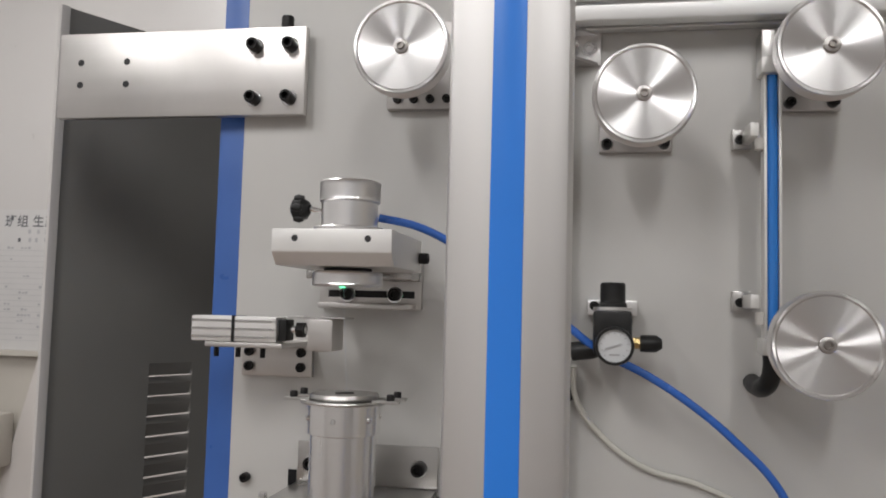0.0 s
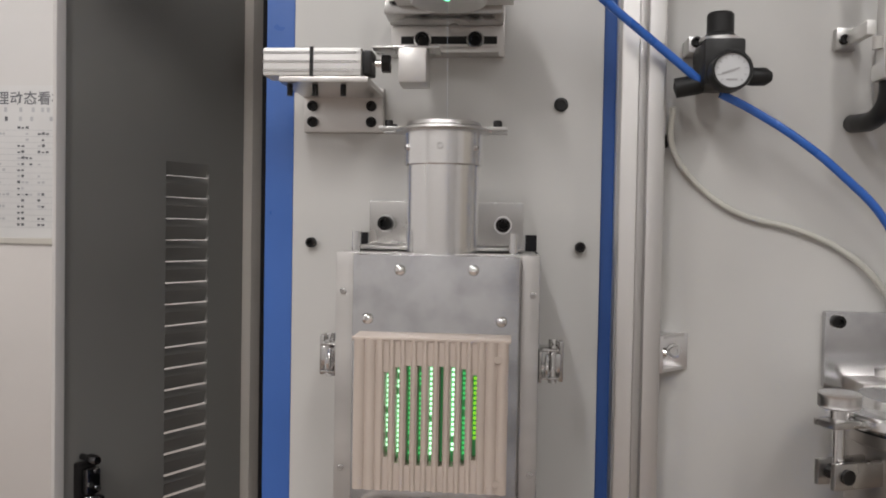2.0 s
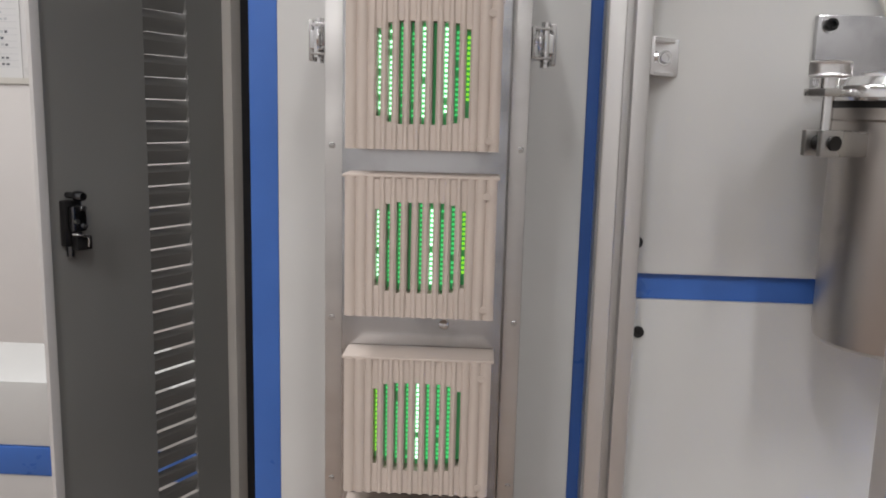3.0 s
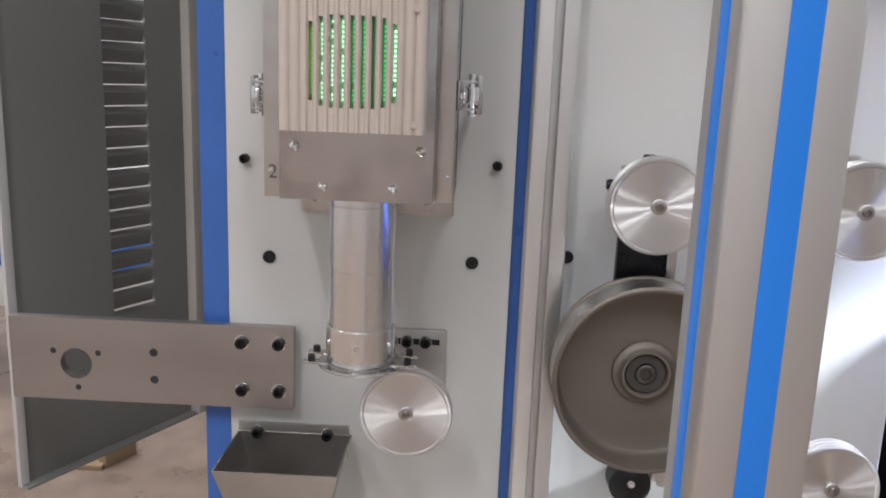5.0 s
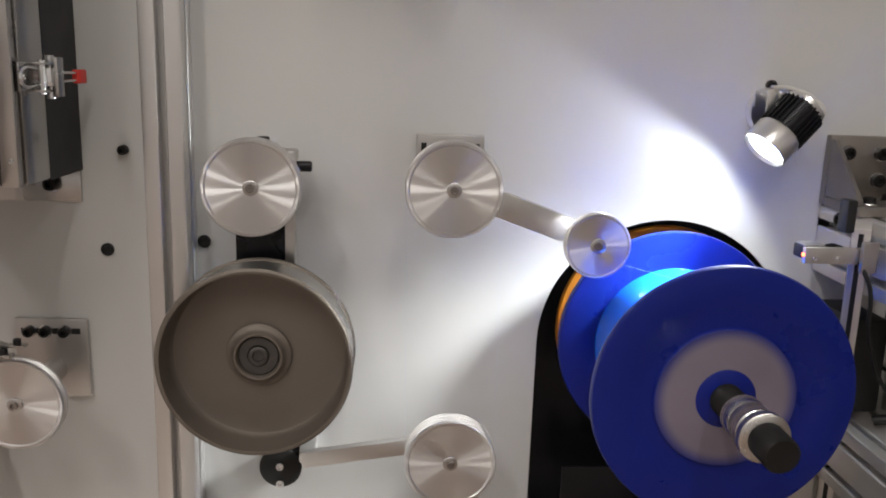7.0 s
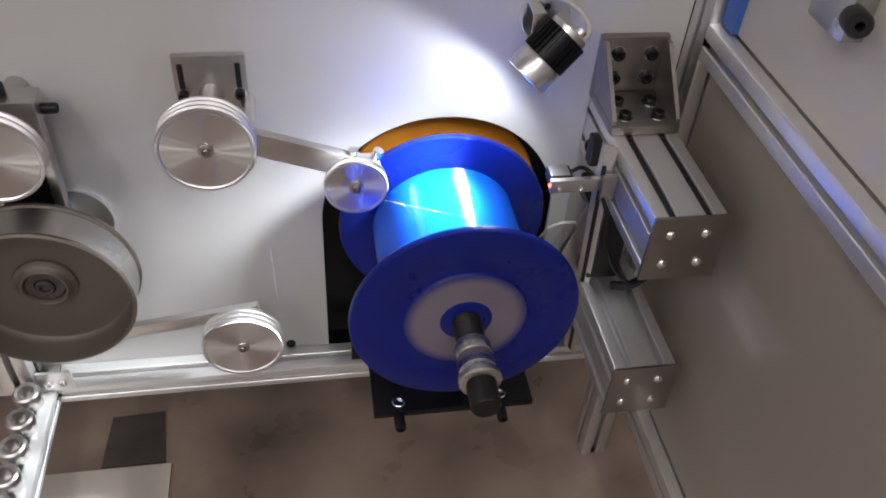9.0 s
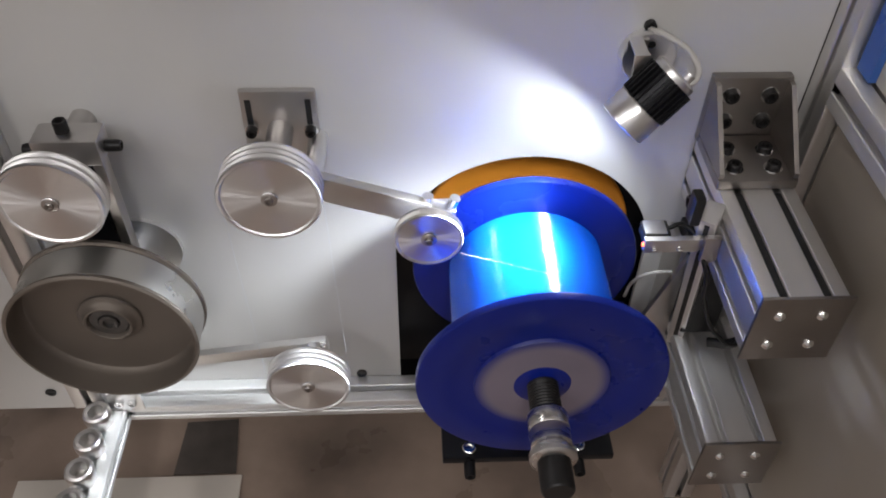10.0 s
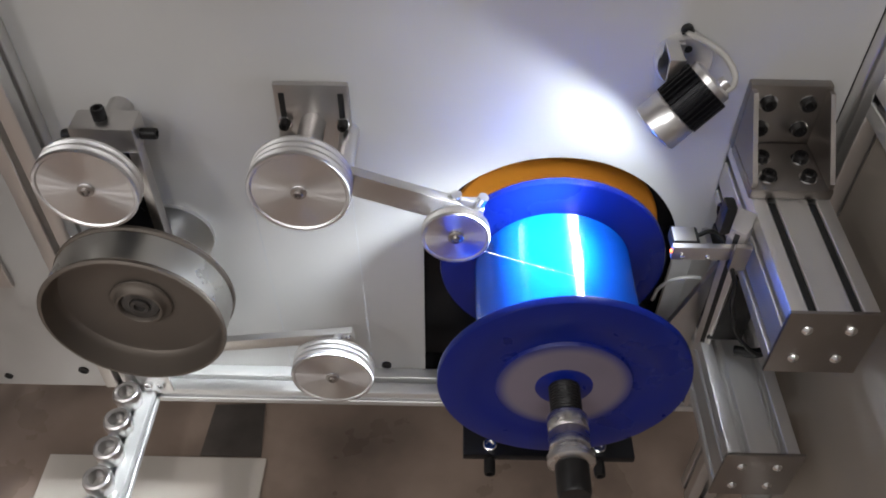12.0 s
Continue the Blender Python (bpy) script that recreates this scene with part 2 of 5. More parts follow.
def attach(ob, parent, m=None):
    m = m or Matrix.Identity(4)
    WORLD_OF[ob] = m
    if parent:
        ob.parent = parent
        ob.matrix_basis = WORLD_OF[parent].inverted() @ m
    else:
        ob.matrix_basis = m
    return ob


def finish(bm, name, mat, smooth=35):
    bmesh.ops.remove_doubles(bm, verts=bm.verts, dist=1e-6)
    bmesh.ops.recalc_face_normals(bm, faces=bm.faces)
    me = bpy.data.meshes.new(name)
    bm.to_mesh(me)
    bm.free()
    me.materials.append(mat)
    for p in me.polygons:
        p.use_smooth = True
    me.set_sharp_from_angle(angle=radians(smooth))
    return me


def part(name, bm, mat, parent=None, label="", m=None):
    ob = new(name, finish(bm, name, mat))
    attach(ob, parent, m)
    return tagged(ob, label)


def setting(name, bm, mat, label, category):
    ob = new(name, finish(bm, name, mat))
    WORLD_OF[ob] = Matrix.Identity(4)
    return tagged(ob, label, category, kind="structure")


def box(x0, x1, y0, y1, z0, z1, bevel=0.0, bm=None, m=None):
    own = bmesh.new()
    bmesh.ops.create_cube(own, size=1, matrix=Matrix.Translation(((x0 + x1) / 2, (y0 + y1) / 2, (z0 + z1) / 2)) @ Matrix.Diagonal((abs(x1 - x0), abs(y1 - y0), abs(z1 - z0), 1)))
    if bevel:
        bmesh.ops.bevel(own, geom=own.edges[:], offset=bevel, segments=2, affect="EDGES", profile=0.6)
    if m:
        bmesh.ops.transform(own, matrix=m, verts=own.verts)
    if bm is None:
        return own
    return merge(bm, own)


def merge(bm, other):
    me = bpy.data.meshes.new("scratch")
    other.to_mesh(me)
    other.free()
    bm.from_mesh(me)
    bpy.data.meshes.remove(me)
    return bm


def lathe(profile, seg=48, m=None, bm=None):
    """Turns (radius, height) pairs about z; m places it."""
    own = bmesh.new()
    rings = []
    for r, h in profile:
        if r < 1e-6:
            rings.append([own.verts.new((0, 0, h))])
        else:
            rings.append([own.verts.new((r * math.cos(2 * math.pi * k / seg), r * math.sin(2 * math.pi * k / seg), h)) for k in range(seg)])
    for a, b in zip(rings, rings[1:]):
        for k in range(seg):
            q = [a[k % len(a)], a[(k + 1) % len(a)], b[(k + 1) % len(b)], b[k % len(b)]]
            q = list(dict.fromkeys(q))
            if len(q) > 2:
                own.faces.new(q)
    if m:
        bmesh.ops.transform(own, matrix=m, verts=own.verts)
    return own if bm is None else merge(bm, own)


def along(a, b):
    """A pose whose z runs from a towards b."""
    a, b = Vector(a), Vector(b)
    return Matrix.Translation(a) @ (b - a).to_track_quat("Z", "Y").to_matrix().to_4x4()


def rod(a, b, r, seg=24, chamfer=0.0, bm=None):
    n = (Vector(b) - Vector(a)).length
    c = min(chamfer, n / 3)
    prof = [(0, 0), (r - c, 0), (r, c), (r, n - c), (r - c, n), (0, n)] if c else [(0, 0), (r, 0), (r, n), (0, n)]
    return lathe(prof, seg, along(a, b), bm)


def front(x, z, y=0.0):
    """A pose whose z points out of the machine, towards the viewer."""
    return Matrix.Translation((x, y, z)) @ pose(0, 0, 0, 90, 0, 0)


def prism(points, y0, y1, bevel=0.0, bm=None):
    """A plate with the outline of (x, z) points, between y0 and y1."""
    own = bmesh.new()
    f = own.faces.new([own.verts.new((x, y0, z)) for x, z in points])
    ext = bmesh.ops.extrude_face_region(own, geom=[f])
    bmesh.ops.translate(own, vec=(0, y1 - y0, 0), verts=[v for v in ext["geom"] if isinstance(v, bmesh.types.BMVert)])
    if bevel:
        bmesh.ops.bevel(own, geom=own.edges[:], offset=bevel, segments=2, affect="EDGES", profile=0.6)
    return own if bm is None else merge(bm, own)


def prism_x(points, x0, x1, bevel=0.0):
    """A block with the outline of (y, z) points, between x0 and x1."""
    return turn_x(prism(points, x0, x1, bevel))


def turn_x(bm):
    for v in bm.verts:
        v.co.x, v.co.y = v.co.y, v.co.x
    return bm


def pipe(name, points, r, mat, parent=None, label="", cyclic=False):
    cu = bpy.data.curves.new(name, "CURVE")
    cu.dimensions, cu.bevel_depth, cu.bevel_resolution, cu.resolution_u = "3D", r, 4, 14
    sp = cu.splines.new("BEZIER")
    sp.bezier_points.add(len(points) - 1)
    for bp, p in zip(sp.bezier_points, points):
        bp.co, bp.handle_left_type, bp.handle_right_type = p, "AUTO", "AUTO"
    sp.use_cyclic_u = cyclic
    cu.use_fill_caps = True
    tmp = bpy.data.objects.new("scratch", cu)
    scene.collection.objects.link(tmp)
    me = bpy.data.meshes.new_from_object(tmp.evaluated_get(bpy.context.evaluated_depsgraph_get()))
    bpy.data.objects.remove(tmp)
    me.name = name
    me.materials.clear()
    me.materials.append(mat)
    for p in me.polygons:
        p.use_smooth = True
    ob = new(name, me)
    attach(ob, parent)
    return tagged(ob, label)


SCREWS = {}


def screw(x, y, z, r=0.0065, h=0.008, mat=None, parent=None, m=None, name="screw", washer=False, cross=False):
    """A socket-head screw that stands out of a face at (x, y, z), towards the viewer unless m turns it."""
    mat = mat or BLACK_STEEL
    key = (r, h, mat.name, cross)
    if key not in SCREWS:
        if cross:
            prof = [(0, h * 0.55), (r * 0.22, h * 0.6), (r * 0.3, h * 0.98), (r * 0.7, h * 0.8), (r, h * 0.3), (r, 0)]
            b = lathe(prof, 16)
        else:
            b = lathe([(0, h * 0.4), (r * 0.55, h * 0.4), (r * 0.6, h), (r * 0.88, h), (r, h * 0.86), (r, 0)], 18)
        SCREWS[key] = finish(b, name, mat)
    ob = new(name, SCREWS[key])
    mm = m or front(x, z, y)
    attach(ob, parent, mm)
    if washer:
        wk = ("w", r)
        if wk not in SCREWS:
            SCREWS[wk] = finish(lathe([(r * 0.6, 0), (r * 1.25, 0), (r * 1.3, 0.0008), (r * 1.25, 0.0016), (r * 0.6, 0.0016)], 20), "washer", CHROME)
        w = new("washer", SCREWS[wk])
        attach(w, ob, mm)
    return ob


def slot_outline(w, h, nx=1, ny=1, op=0.0082, deep=0.014, under=0.019, lip=0.0035):
    """The outline of a slotted frame profile, w by h about the origin, with nx slots on the long faces and ny on the others."""
    pts = []
    sides = [((-w / 2, -h / 2), (1, 0), (0, 1), w, nx), ((w / 2, -h / 2), (0, 1), (-1, 0), h, ny),
             ((w / 2, h / 2), (-1, 0), (0, -1), w, nx), ((-w / 2, h / 2), (0, -1), (1, 0), h, ny)]
    rc = 0.0035
    for (ox, oy), (dx, dy), (ix, iy), n, k in sides:
        for a, d in ((0.0, 1.0), (0.29, 0.29), (1.0, 0.0)):
            pts.append((ox + dx * a * rc + ix * d * rc, oy + dy * a * rc + iy * d * rc))
        for j in range(k):
            c = n * (j + 0.5) / k
            for s, d in ((c - op / 2 - 0.0012, 0), (c - op / 2, 0.0012), (c - op / 2, lip), (c - under / 2, lip), (c - under / 4, deep), (c + under / 4, deep), (c + under / 2, lip), (c + op / 2, lip), (c + op / 2, 0.0012), (c + op / 2 + 0.0012, 0)):
                pts.append((ox + dx * s + ix * d, oy + dy * s + iy * d))
    return pts


def profile_bar(x0, x1, y0, y1, z0, z1, axis, nx=1, ny=1):
    """A slotted aluminium profile that fills the given box, drawn along axis."""
    own = bmesh.new()
    c = ((x0 + x1) / 2, (y0 + y1) / 2, (z0 + z1) / 2)
    sx, sy, sz = x1 - x0, y1 - y0, z1 - z0
    if axis == "z":
        o, ln = slot_outline(sx, sy, nx, ny), sz
        put = lambda u, v, s: (c[0] + u, c[1] + v, c[2] + s)
    elif axis == "x":
        o, ln = slot_outline(sy, sz, nx, ny), sx
        put = lambda u, v, s: (c[0] + s, c[1] + u, c[2] + v)
    else:
        o, ln = slot_outline(sx, sz, nx, ny), sy
        put = lambda u, v, s: (c[0] + u, c[1] + s, c[2] + v)
    a = [own.verts.new(put(u, v, -ln / 2)) for u, v in o]
    b = [own.verts.new(put(u, v, ln / 2)) for u, v in o]
    for k in range(len(o)):
        own.faces.new((a[k], a[(k + 1) % len(o)], b[(k + 1) % len(o)], b[k]))
    for ring in (a, b):
        f = own.faces.new(ring)
        bmesh.ops.triangulate(own, faces=[f])
    return own


def arc(cx, cz, r, a0, a1, n):
    return [(cx + r * math.cos(radians(a0 + (a1 - a0) * k / n)), cz + r * math.sin(radians(a0 + (a1 - a0) * k / n))) for k in range(n + 1)]


# ---------------------------------------------------------------- hall
FLOOR_Z = -1.45
setting("floor", box(-3.5, 4.0, -4.0, 3.0, FLOOR_Z - 0.1, FLOOR_Z), FLOOR, "brown-grey polished concrete floor with stains", "floor")
# ceiling, front and side walls are unseen, added to close the hall and bounce light
setting("ceiling", box(-3.5, 4.0, -4.0, 3.0, 2.4, 2.5), CEIL, "unseen plain pale ceiling added to close the hall", "ceiling")
setting("wall_back", box(-3.5, 4.0, 2.9, 3.0, FLOOR_Z, 2.4), HALL, "pale hall wall behind the machine", "wall")
setting("wall_front", box(-3.5, 4.0, -4.0, -3.9, FLOOR_Z, 2.4), HALL, "unseen pale wall added facing the machine to bounce light", "wall")
setting("wall_left", box(-3.5, -3.4, -3.9, 2.9, FLOOR_Z, 2.4), HALL, "unseen pale side wall added to bounce light", "wall")
setting("wall_right", box(3.9, 4.0, -3.9, 2.9, FLOOR_Z, 2.4), HALL, "unseen pale side wall added to bounce light", "wall")

# ---------------------------------------------------------------- machine panels and frame
EX0, EX1, EZ, ER = 0.769, 1.075, -0.911, 0.153  # arched spool opening
TOP = 1.0

left_panel = setting("wall_panel_left", box(-0.022, 0.311, 0.0, 0.006, -1.212, TOP, 0.0012), PAINT, "beige powder-coated machine panel with screws", "machine panel")
upper_panel = setting("wall_panel_upper", box(0.365, 1.2, 0.0, 0.006, -0.338, TOP, 0.0012), PAINT, "beige powder-coated upper machine panel", "machine panel")
CXO = (EX0 + EX1) / 2
outline = [(0.365, -1.165), (EX0, -1.165)] + arc(CXO, EZ, ER, 180, 0, 40) + [(EX1, -1.165), (1.2, -1.165), (1.2, -0.367), (0.365, -0.367)]
lower_panel = setting("wall_panel_lower", prism(outline, 0.0, 0.006), PAINT, "beige powder-coated lower panel with arched spool opening", "machine panel")

for x, z in ((0, 0), (0.29, 0), (0.0, -0.695), (0.29, -0.692)):
    screw(x, 0, z, 0.0055, 0.010, parent=left_panel)
for x, z, r in ((0.267, 0.151, 0.0075), (0.027, -0.81, 0.0075), (0.266, -0.807, 0.0075), (0.271, -1.172, 0.0075), (0.267, 0.51, 0.0075), (0.155, -1.19, 0.006)):
    screw(x, 0, z, r, 0.0025, BLACK_PLASTIC, left_panel, name="hole_plug")
for x, z, r in ((0.374, 0.113, 0.0075), (0.373, -0.303, 0.0065)):
    screw(x, 0, z, r, 0.006, BLACK_PLASTIC, upper_panel, name="hole_plug")
for x, z, r in ((0.381, -0.404, 0.0065), (0.376, -0.795, 0.0075), (0.51, -0.879, 0.006), (0.714, -1.144, 0.007), (1.024, -0.604, 0.006)):
    screw(x, 0, z, r, 0.003, BLACK_PLASTIC, lower_panel, name="hole_plug")

# blue cabinet carcass behind the panels; unseen near-black sheets put shade behind the openings
carcass = thing("cabinet_carcass", (0.5, 0.3, FLOOR_Z), "blue powder-coated steel cabinet carcass behind the panels", "machine cabinet", kind="structure")
part("corner_post", box(-0.054, -0.0225, 0.002, 0.04, -1.216, TOP, 0.002), BLUE_PAINT, carcass)
part("divider", box(0.303, 0.338, 0.0075, 0.03, -1.2, TOP), BLUE_PAINT, carcass)
part("cross_band", box(0.36, 1.2, 0.008, 0.03, -0.38, -0.325), BLUE_PAINT, carcass)
part("back_sheet", box(-0.05, 1.24, 0.40, 0.41, -1.204, TOP), SHADE_BLACK, carcass)
part("roof_sheet", box(-0.05, 1.24, 0.01, 0.40, TOP - 0.02, TOP - 0.01), SHADE_BLACK, carcass)
part("side_sheet", box(-0.052, -0.046, 0.041, 0.40, -1.204, TOP), SHADE_BLACK, carcass)
part("side_sheet", box(1.225, 1.235, 0.01, 0.40, -1.204, TOP), SHADE_BLACK, carcass)
part("base_sheet", box(-0.05, 1.24, 0.012, 0.40, -1.214, -1.204), SHADE_BLACK, carcass)
part("leg", box(-0.05, 0.0, 0.02, 0.07, FLOOR_Z, -1.214), BLUE_PAINT, carcass)
part("leg", box(1.17, 1.22, 0.3, 0.35, FLOOR_Z, -1.214), BLUE_PAINT, carcass)

frame_thing = thing("aluminium_frame", (0.37, -0.3, FLOOR_Z), "silver slotted aluminium profile frame of the machine", "machine frame", kind="structure")
part("inner_post", profile_bar(0.3235, 0.3685, -0.045, 0.0, -1.149, TOP, "z"), ALU, frame_thing)
fp = part("front_post", profile_bar(0.346, 0.388, -0.653, -0.611, FLOOR_Z, TOP, "z"), ALU, frame_thing, "silver post with bright blue slot strips")
for x0, x1, y0, y1 in ((0.3612, 0.3728, -0.6536, -0.649), (0.3454, 0.349, -0.6375, -0.6265)):
    part("slot_strip", box(x0, x1, y0, y1, FLOOR_Z + 0.05, TOP, 0.0008), BLUE_STRIP, fp, "bright blue plastic slot strip")
part("top_rail", profile_bar(0.3685, 1.2, -0.045, 0.0, 0.517, 0.562, "x"), ALU_X, frame_thing)
part("bottom_rail", profile_bar(0.393, 1.2, -0.045, -0.0005, -1.183, -1.15, "x"), ALU_X, frame_thing)
dr = part("depth_rail", profile_bar(0.3475, 0.3925, -0.611, -0.001, -1.183, -1.15, "y"), ALU_X, frame_thing)
part("corner_post", profile_bar(1.2, 1.245, -0.045, 0.0, FLOOR_Z, TOP, "z"), ALU, frame_thing)
part("side_rail", profile_bar(1.2, 1.245, -0.64, -0.045, -0.665, -0.62, "y"), ALU_Y, frame_thing)
part("side_rail", profile_bar(1.2, 1.245, -0.64, -0.045, -1.21, -1.165, "y"), ALU_Y, frame_thing)
part("front_corner_post", profile_bar(1.2, 1.245, -0.685, -0.64, FLOOR_Z, TOP, "z"), ALU, frame_thing)
sp1 = setting("wall_side_lower", box(1.22, 1.225, -0.638, -0.046, -1.163, -0.667), GLAZE, "dark glossy grey side panel of the machine", "side panel")
sp2 = setting("wall_side_upper", box(1.22, 1.225, -0.638, -0.046, -0.618, TOP), SIDE_BEIGE, "beige side panel above the rail", "side panel")
part("edge_band", box(1.212, 1.2195, -0.076, -0.05, -0.617, TOP), BLUE_PAINT, sp2)

# cast corner bracket between posts and rail
br = part("corner_bracket", box(0.375, 0.42, -0.05, -0.046, -1.149, -1.112, 0.001), MILLED, frame_thing, "cast aluminium corner bracket")
screw(0.39, -0.05, -1.13, 0.006, 0.006, CHROME, br)
screw(0.407, -0.05, -1.13, 0.006, 0.006, CHROME, br)
for z in (-0.107, 0.499):
    bb = part("angle_bracket", box(0.3695, 0.4035, -0.0035, -0.0005, z - 0.019, z + 0.019, 0.0006), MILLED, frame_thing, "small die-cast aluminium corner bracket")
    part("flange", box(0.3695, 0.373, -0.036, -0.0036, z - 0.019, z + 0.019, 0.0006), MILLED, bb)
    for dz in (-0.019, 0.0155):
        web = prism([(0.3731, -0.0036), (0.4, -0.0036), (0.3731, -0.032)], z + dz, z + dz + 0.0035)
        for v in web.verts:
            v.co.y, v.co.z = v.co.z, v.co.y
        part("web", web, MILLED, bb)
    screw(0.39, -0.0036, z, 0.0062, 0.0065, CHROME, bb, washer=True)
    screw(0, 0, 0, 0.0055, 0.006, CHROME, bb, m=along((0.3731, -0.02, z), (0.39, -0.02, z)))
for k in range(10):
    y = -0.068 - 0.0425 * k
    b = lathe([(0, 0.008), (0.0095, 0.008), (0.0105, 0.026), (0.0145, 0.027), (0.0172, 0.025), (0.0184, 0.021), (0.0184, 0.013), (0.0165, 0.006), (0.0165, 0)], 32, Matrix.Translation((0.3645, y, -1.15)))
    part("cap_nut", b, PLATE_STEEL, dr, "grey round cap nut")

# ---------------------------------------------------------------- guide pulleys


def pulley(x, z, face=-0.118, r=0.05, thick=0.02, grooves=3, label="turned aluminium guide pulley on a bracket", mount="plate", plate=None):
    """A turned pulley with its spindle and its mount on the panel."""
    ob = thing("guide_pulley", (x, 0, z), label, "guide pulley", "guide pulleys")
    prof = [(0, thick - 0.002), (r * 0.13, thick - 0.002), (r * 0.15, thick - 0.003), (r * 0.9, thick - 0.0015), (r * 0.93, thick), (r * 0.98, thick), (r, thick - 0.002)]
    step = (thick - 0.003) / max(grooves, 1)
    for k in range(grooves):
        h = thick - 0.002 - step * k
        prof += [(r, h - step * 0.15), (r - 0.004, h - step * 0.5), (r, h - step * 0.85)]
    prof += [(r, 0), (r * 0.9, 0), (r * 0.88, 0.003), (r * 0.2, 0.003), (0, 0.003)]
    own = pose(0, 0, 0, 90, 0, 0)
    m = Matrix.Translation((x, face + thick, z))
    disc = part("disc", lathe(prof, 72, own), TURNED, ob, m=m)
    part("hub_collar", lathe([(0.0045, 0), (0.0078, 0), (0.0078, 0.0015), (0.007, 0.002), (0.0045, 0.002)], 24, front(x, z, face + 0.002)), PLATE_STEEL, disc)
    screw(x, face + 0.001, z, 0.0044, 0.004, BRACKET_STEEL, disc)
    if mount:
        part("spindle", lathe([(0, 0), (0.0135, 0), (0.0135, -face - thick - 0.012), (0.009, -face - thick - 0.01), (0.009, -face - thick), (0, -face - thick)], 28, front(x, z, -0.008)), PLATE_STEEL, ob)
    if mount == "plate":
        px0, px1, pz0, pz1 = plate or (x - 0.038, x + 0.038, z - 0.04, z + 0.045)
        pl = part("mount_plate", box(px0, px1, -0.008, -0.0005, pz0, pz1, 0.003), PLATE_STEEL, ob)
        for sx in (px0 + 0.0085, px1 - 0.0085):
            # raised black bar, the open slot's shade put into colour
            part("slot", box(sx - 0.003, sx + 0.003, -0.0086, -0.0078, (pz0 + pz1) / 2 - 0.002, pz1 - 0.01, 0.0), BLACK_PLASTIC, pl)
            for sz in (pz0 + 0.009, pz0 + 0.034):
                screw(sx, -0.008, sz, 0.0056, 0.009, parent=pl, washer=True)
    if mount == "top":
        px0, px1, pz0, pz1 = plate
        pl = part("mount_plate", box(px0, px1, -0.008, -0.0005, pz0, pz1, 0.003), PLATE_STEEL, ob)
        # black bar on the plate in place of a cut, shaded slot
        part("slot", box(px0 + 0.008, px1 - 0.008, -0.0086, -0.0078, pz1 - 0.0185, pz1 - 0.0115), BLACK_PLASTIC, pl)
        for sx in (px0 + 0.018, px0 + 0.036, px1 - 0.025):
            screw(sx, -0.008, pz1 - 0.015, 0.0062, 0.009, parent=pl, washer=True)
    if mount == "block":
        px0, px1, pz0, pz1 = plate
        pl = part("mount_plate", box(px0, px1, -0.012, -0.0005, pz0, pz1, 0.0025), PLATE_STEEL, ob)
        n = 4
        for k in range(n):
            screw(px0 + (px1 - px0) * (0.16 + 0.68 * k / (n - 1)), -0.012, pz0 + 0.011, 0.0048, 0.006, parent=pl)
    return ob


pulley(0.201, 0.469, -0.128, mount="block", plate=(0.158, 0.243, 0.432, 0.535))
pulley(0.444, 0.417, -0.12, mount="plate", plate=(0.402, 0.481, 0.38, 0.46))
pulley(0.616, 0.46, -0.12, mount="plate", plate=(0.594, 0.655, 0.423, 0.51))
pulley(0.61, 0.178, -0.12, mount="plate", grooves=2, plate=(0.585, 0.655, 0.135, 0.21))
pulley(0.201, -0.951, -0.115, grooves=1, thick=0.014, mount="top", plate=(0.157, 0.24, -0.985, -0.889))
pulley(0.45, -0.715, -0.117, grooves=2, mount="post", label="turned aluminium guide pulley above the dark capstan")
pulley(0.655, -0.712, -0.118, thick=0.026, plate=(0.6175, 0.695, -0.745, -0.664), label="turned aluminium triple-groove pulley on slotted plate")
pulley(0.661, -1.013, -0.119, thick=0.024, mount="", label="turned aluminium dancer pulley on a flat arm")
pulley(0.806, -0.766, -0.121, r=0.0345, thick=0.012, grooves=1, mount="", label="small turned aluminium pulley on a swing arm")

# arms that carry the dancer and swing pulleys
arm = thing("dancer_arm", (0.465, 0, -1.063), "flat aluminium dancer arm with a black pivot disc", "arm")
hub = part("pivot_disc", lathe([(0, 0.028), (0.0215, 0.028), (0.025, 0.026), (0.025, 0)], 40, front(0.465, -1.062, -0.007)), BLACK_PLASTIC, arm, "black pivot disc")
for dz in (0.004, -0.018):
    screw(0.465, -0.035, -1.062 + dz, 0.0048, 0.006, CHROME, hub)
part("pivot_stem", rod((0.465, -0.0005, -1.062), (0.465, -0.0068, -1.062), 0.018), MILLED, arm)
rot = Matrix.Translation((0.47, 0, -1.047)) @ Matrix.Rotation(radians(-8.4), 4, "Y")
bar = part("bar", box(0.022, 0.212, -0.052, -0.042, -0.0095, 0.0095, 0.001, m=rot), BRUSHED, arm)
part("pin", rod((0.661, -0.052, -1.013), (0.661, -0.096, -1.013), 0.006), CHROME, arm)
screw(0.674, -0.052, -1.012, 0.0035, 0.004, CHROME, bar)
part("spacer", box(0.488, 0.506, -0.0415, -0.0005, -1.052, -1.034, 0.002), BRUSHED, arm)

swing = thing("swing_arm", (0.69, 0, -0.74), "flat aluminium swing arm with end clamp", "arm")
rot = Matrix.Translation((0.708, 0, -0.731)) @ Matrix.Rotation(radians(19.5), 4, "Y")
bar = part("bar", box(-0.03, 0.13, -0.085, -0.073, -0.014, 0.014, 0.001, m=rot), BRUSHED, swing)
part("pivot", rod((0.692, -0.0005, -0.726), (0.692, -0.074, -0.726), 0.010), MILLED, swing)
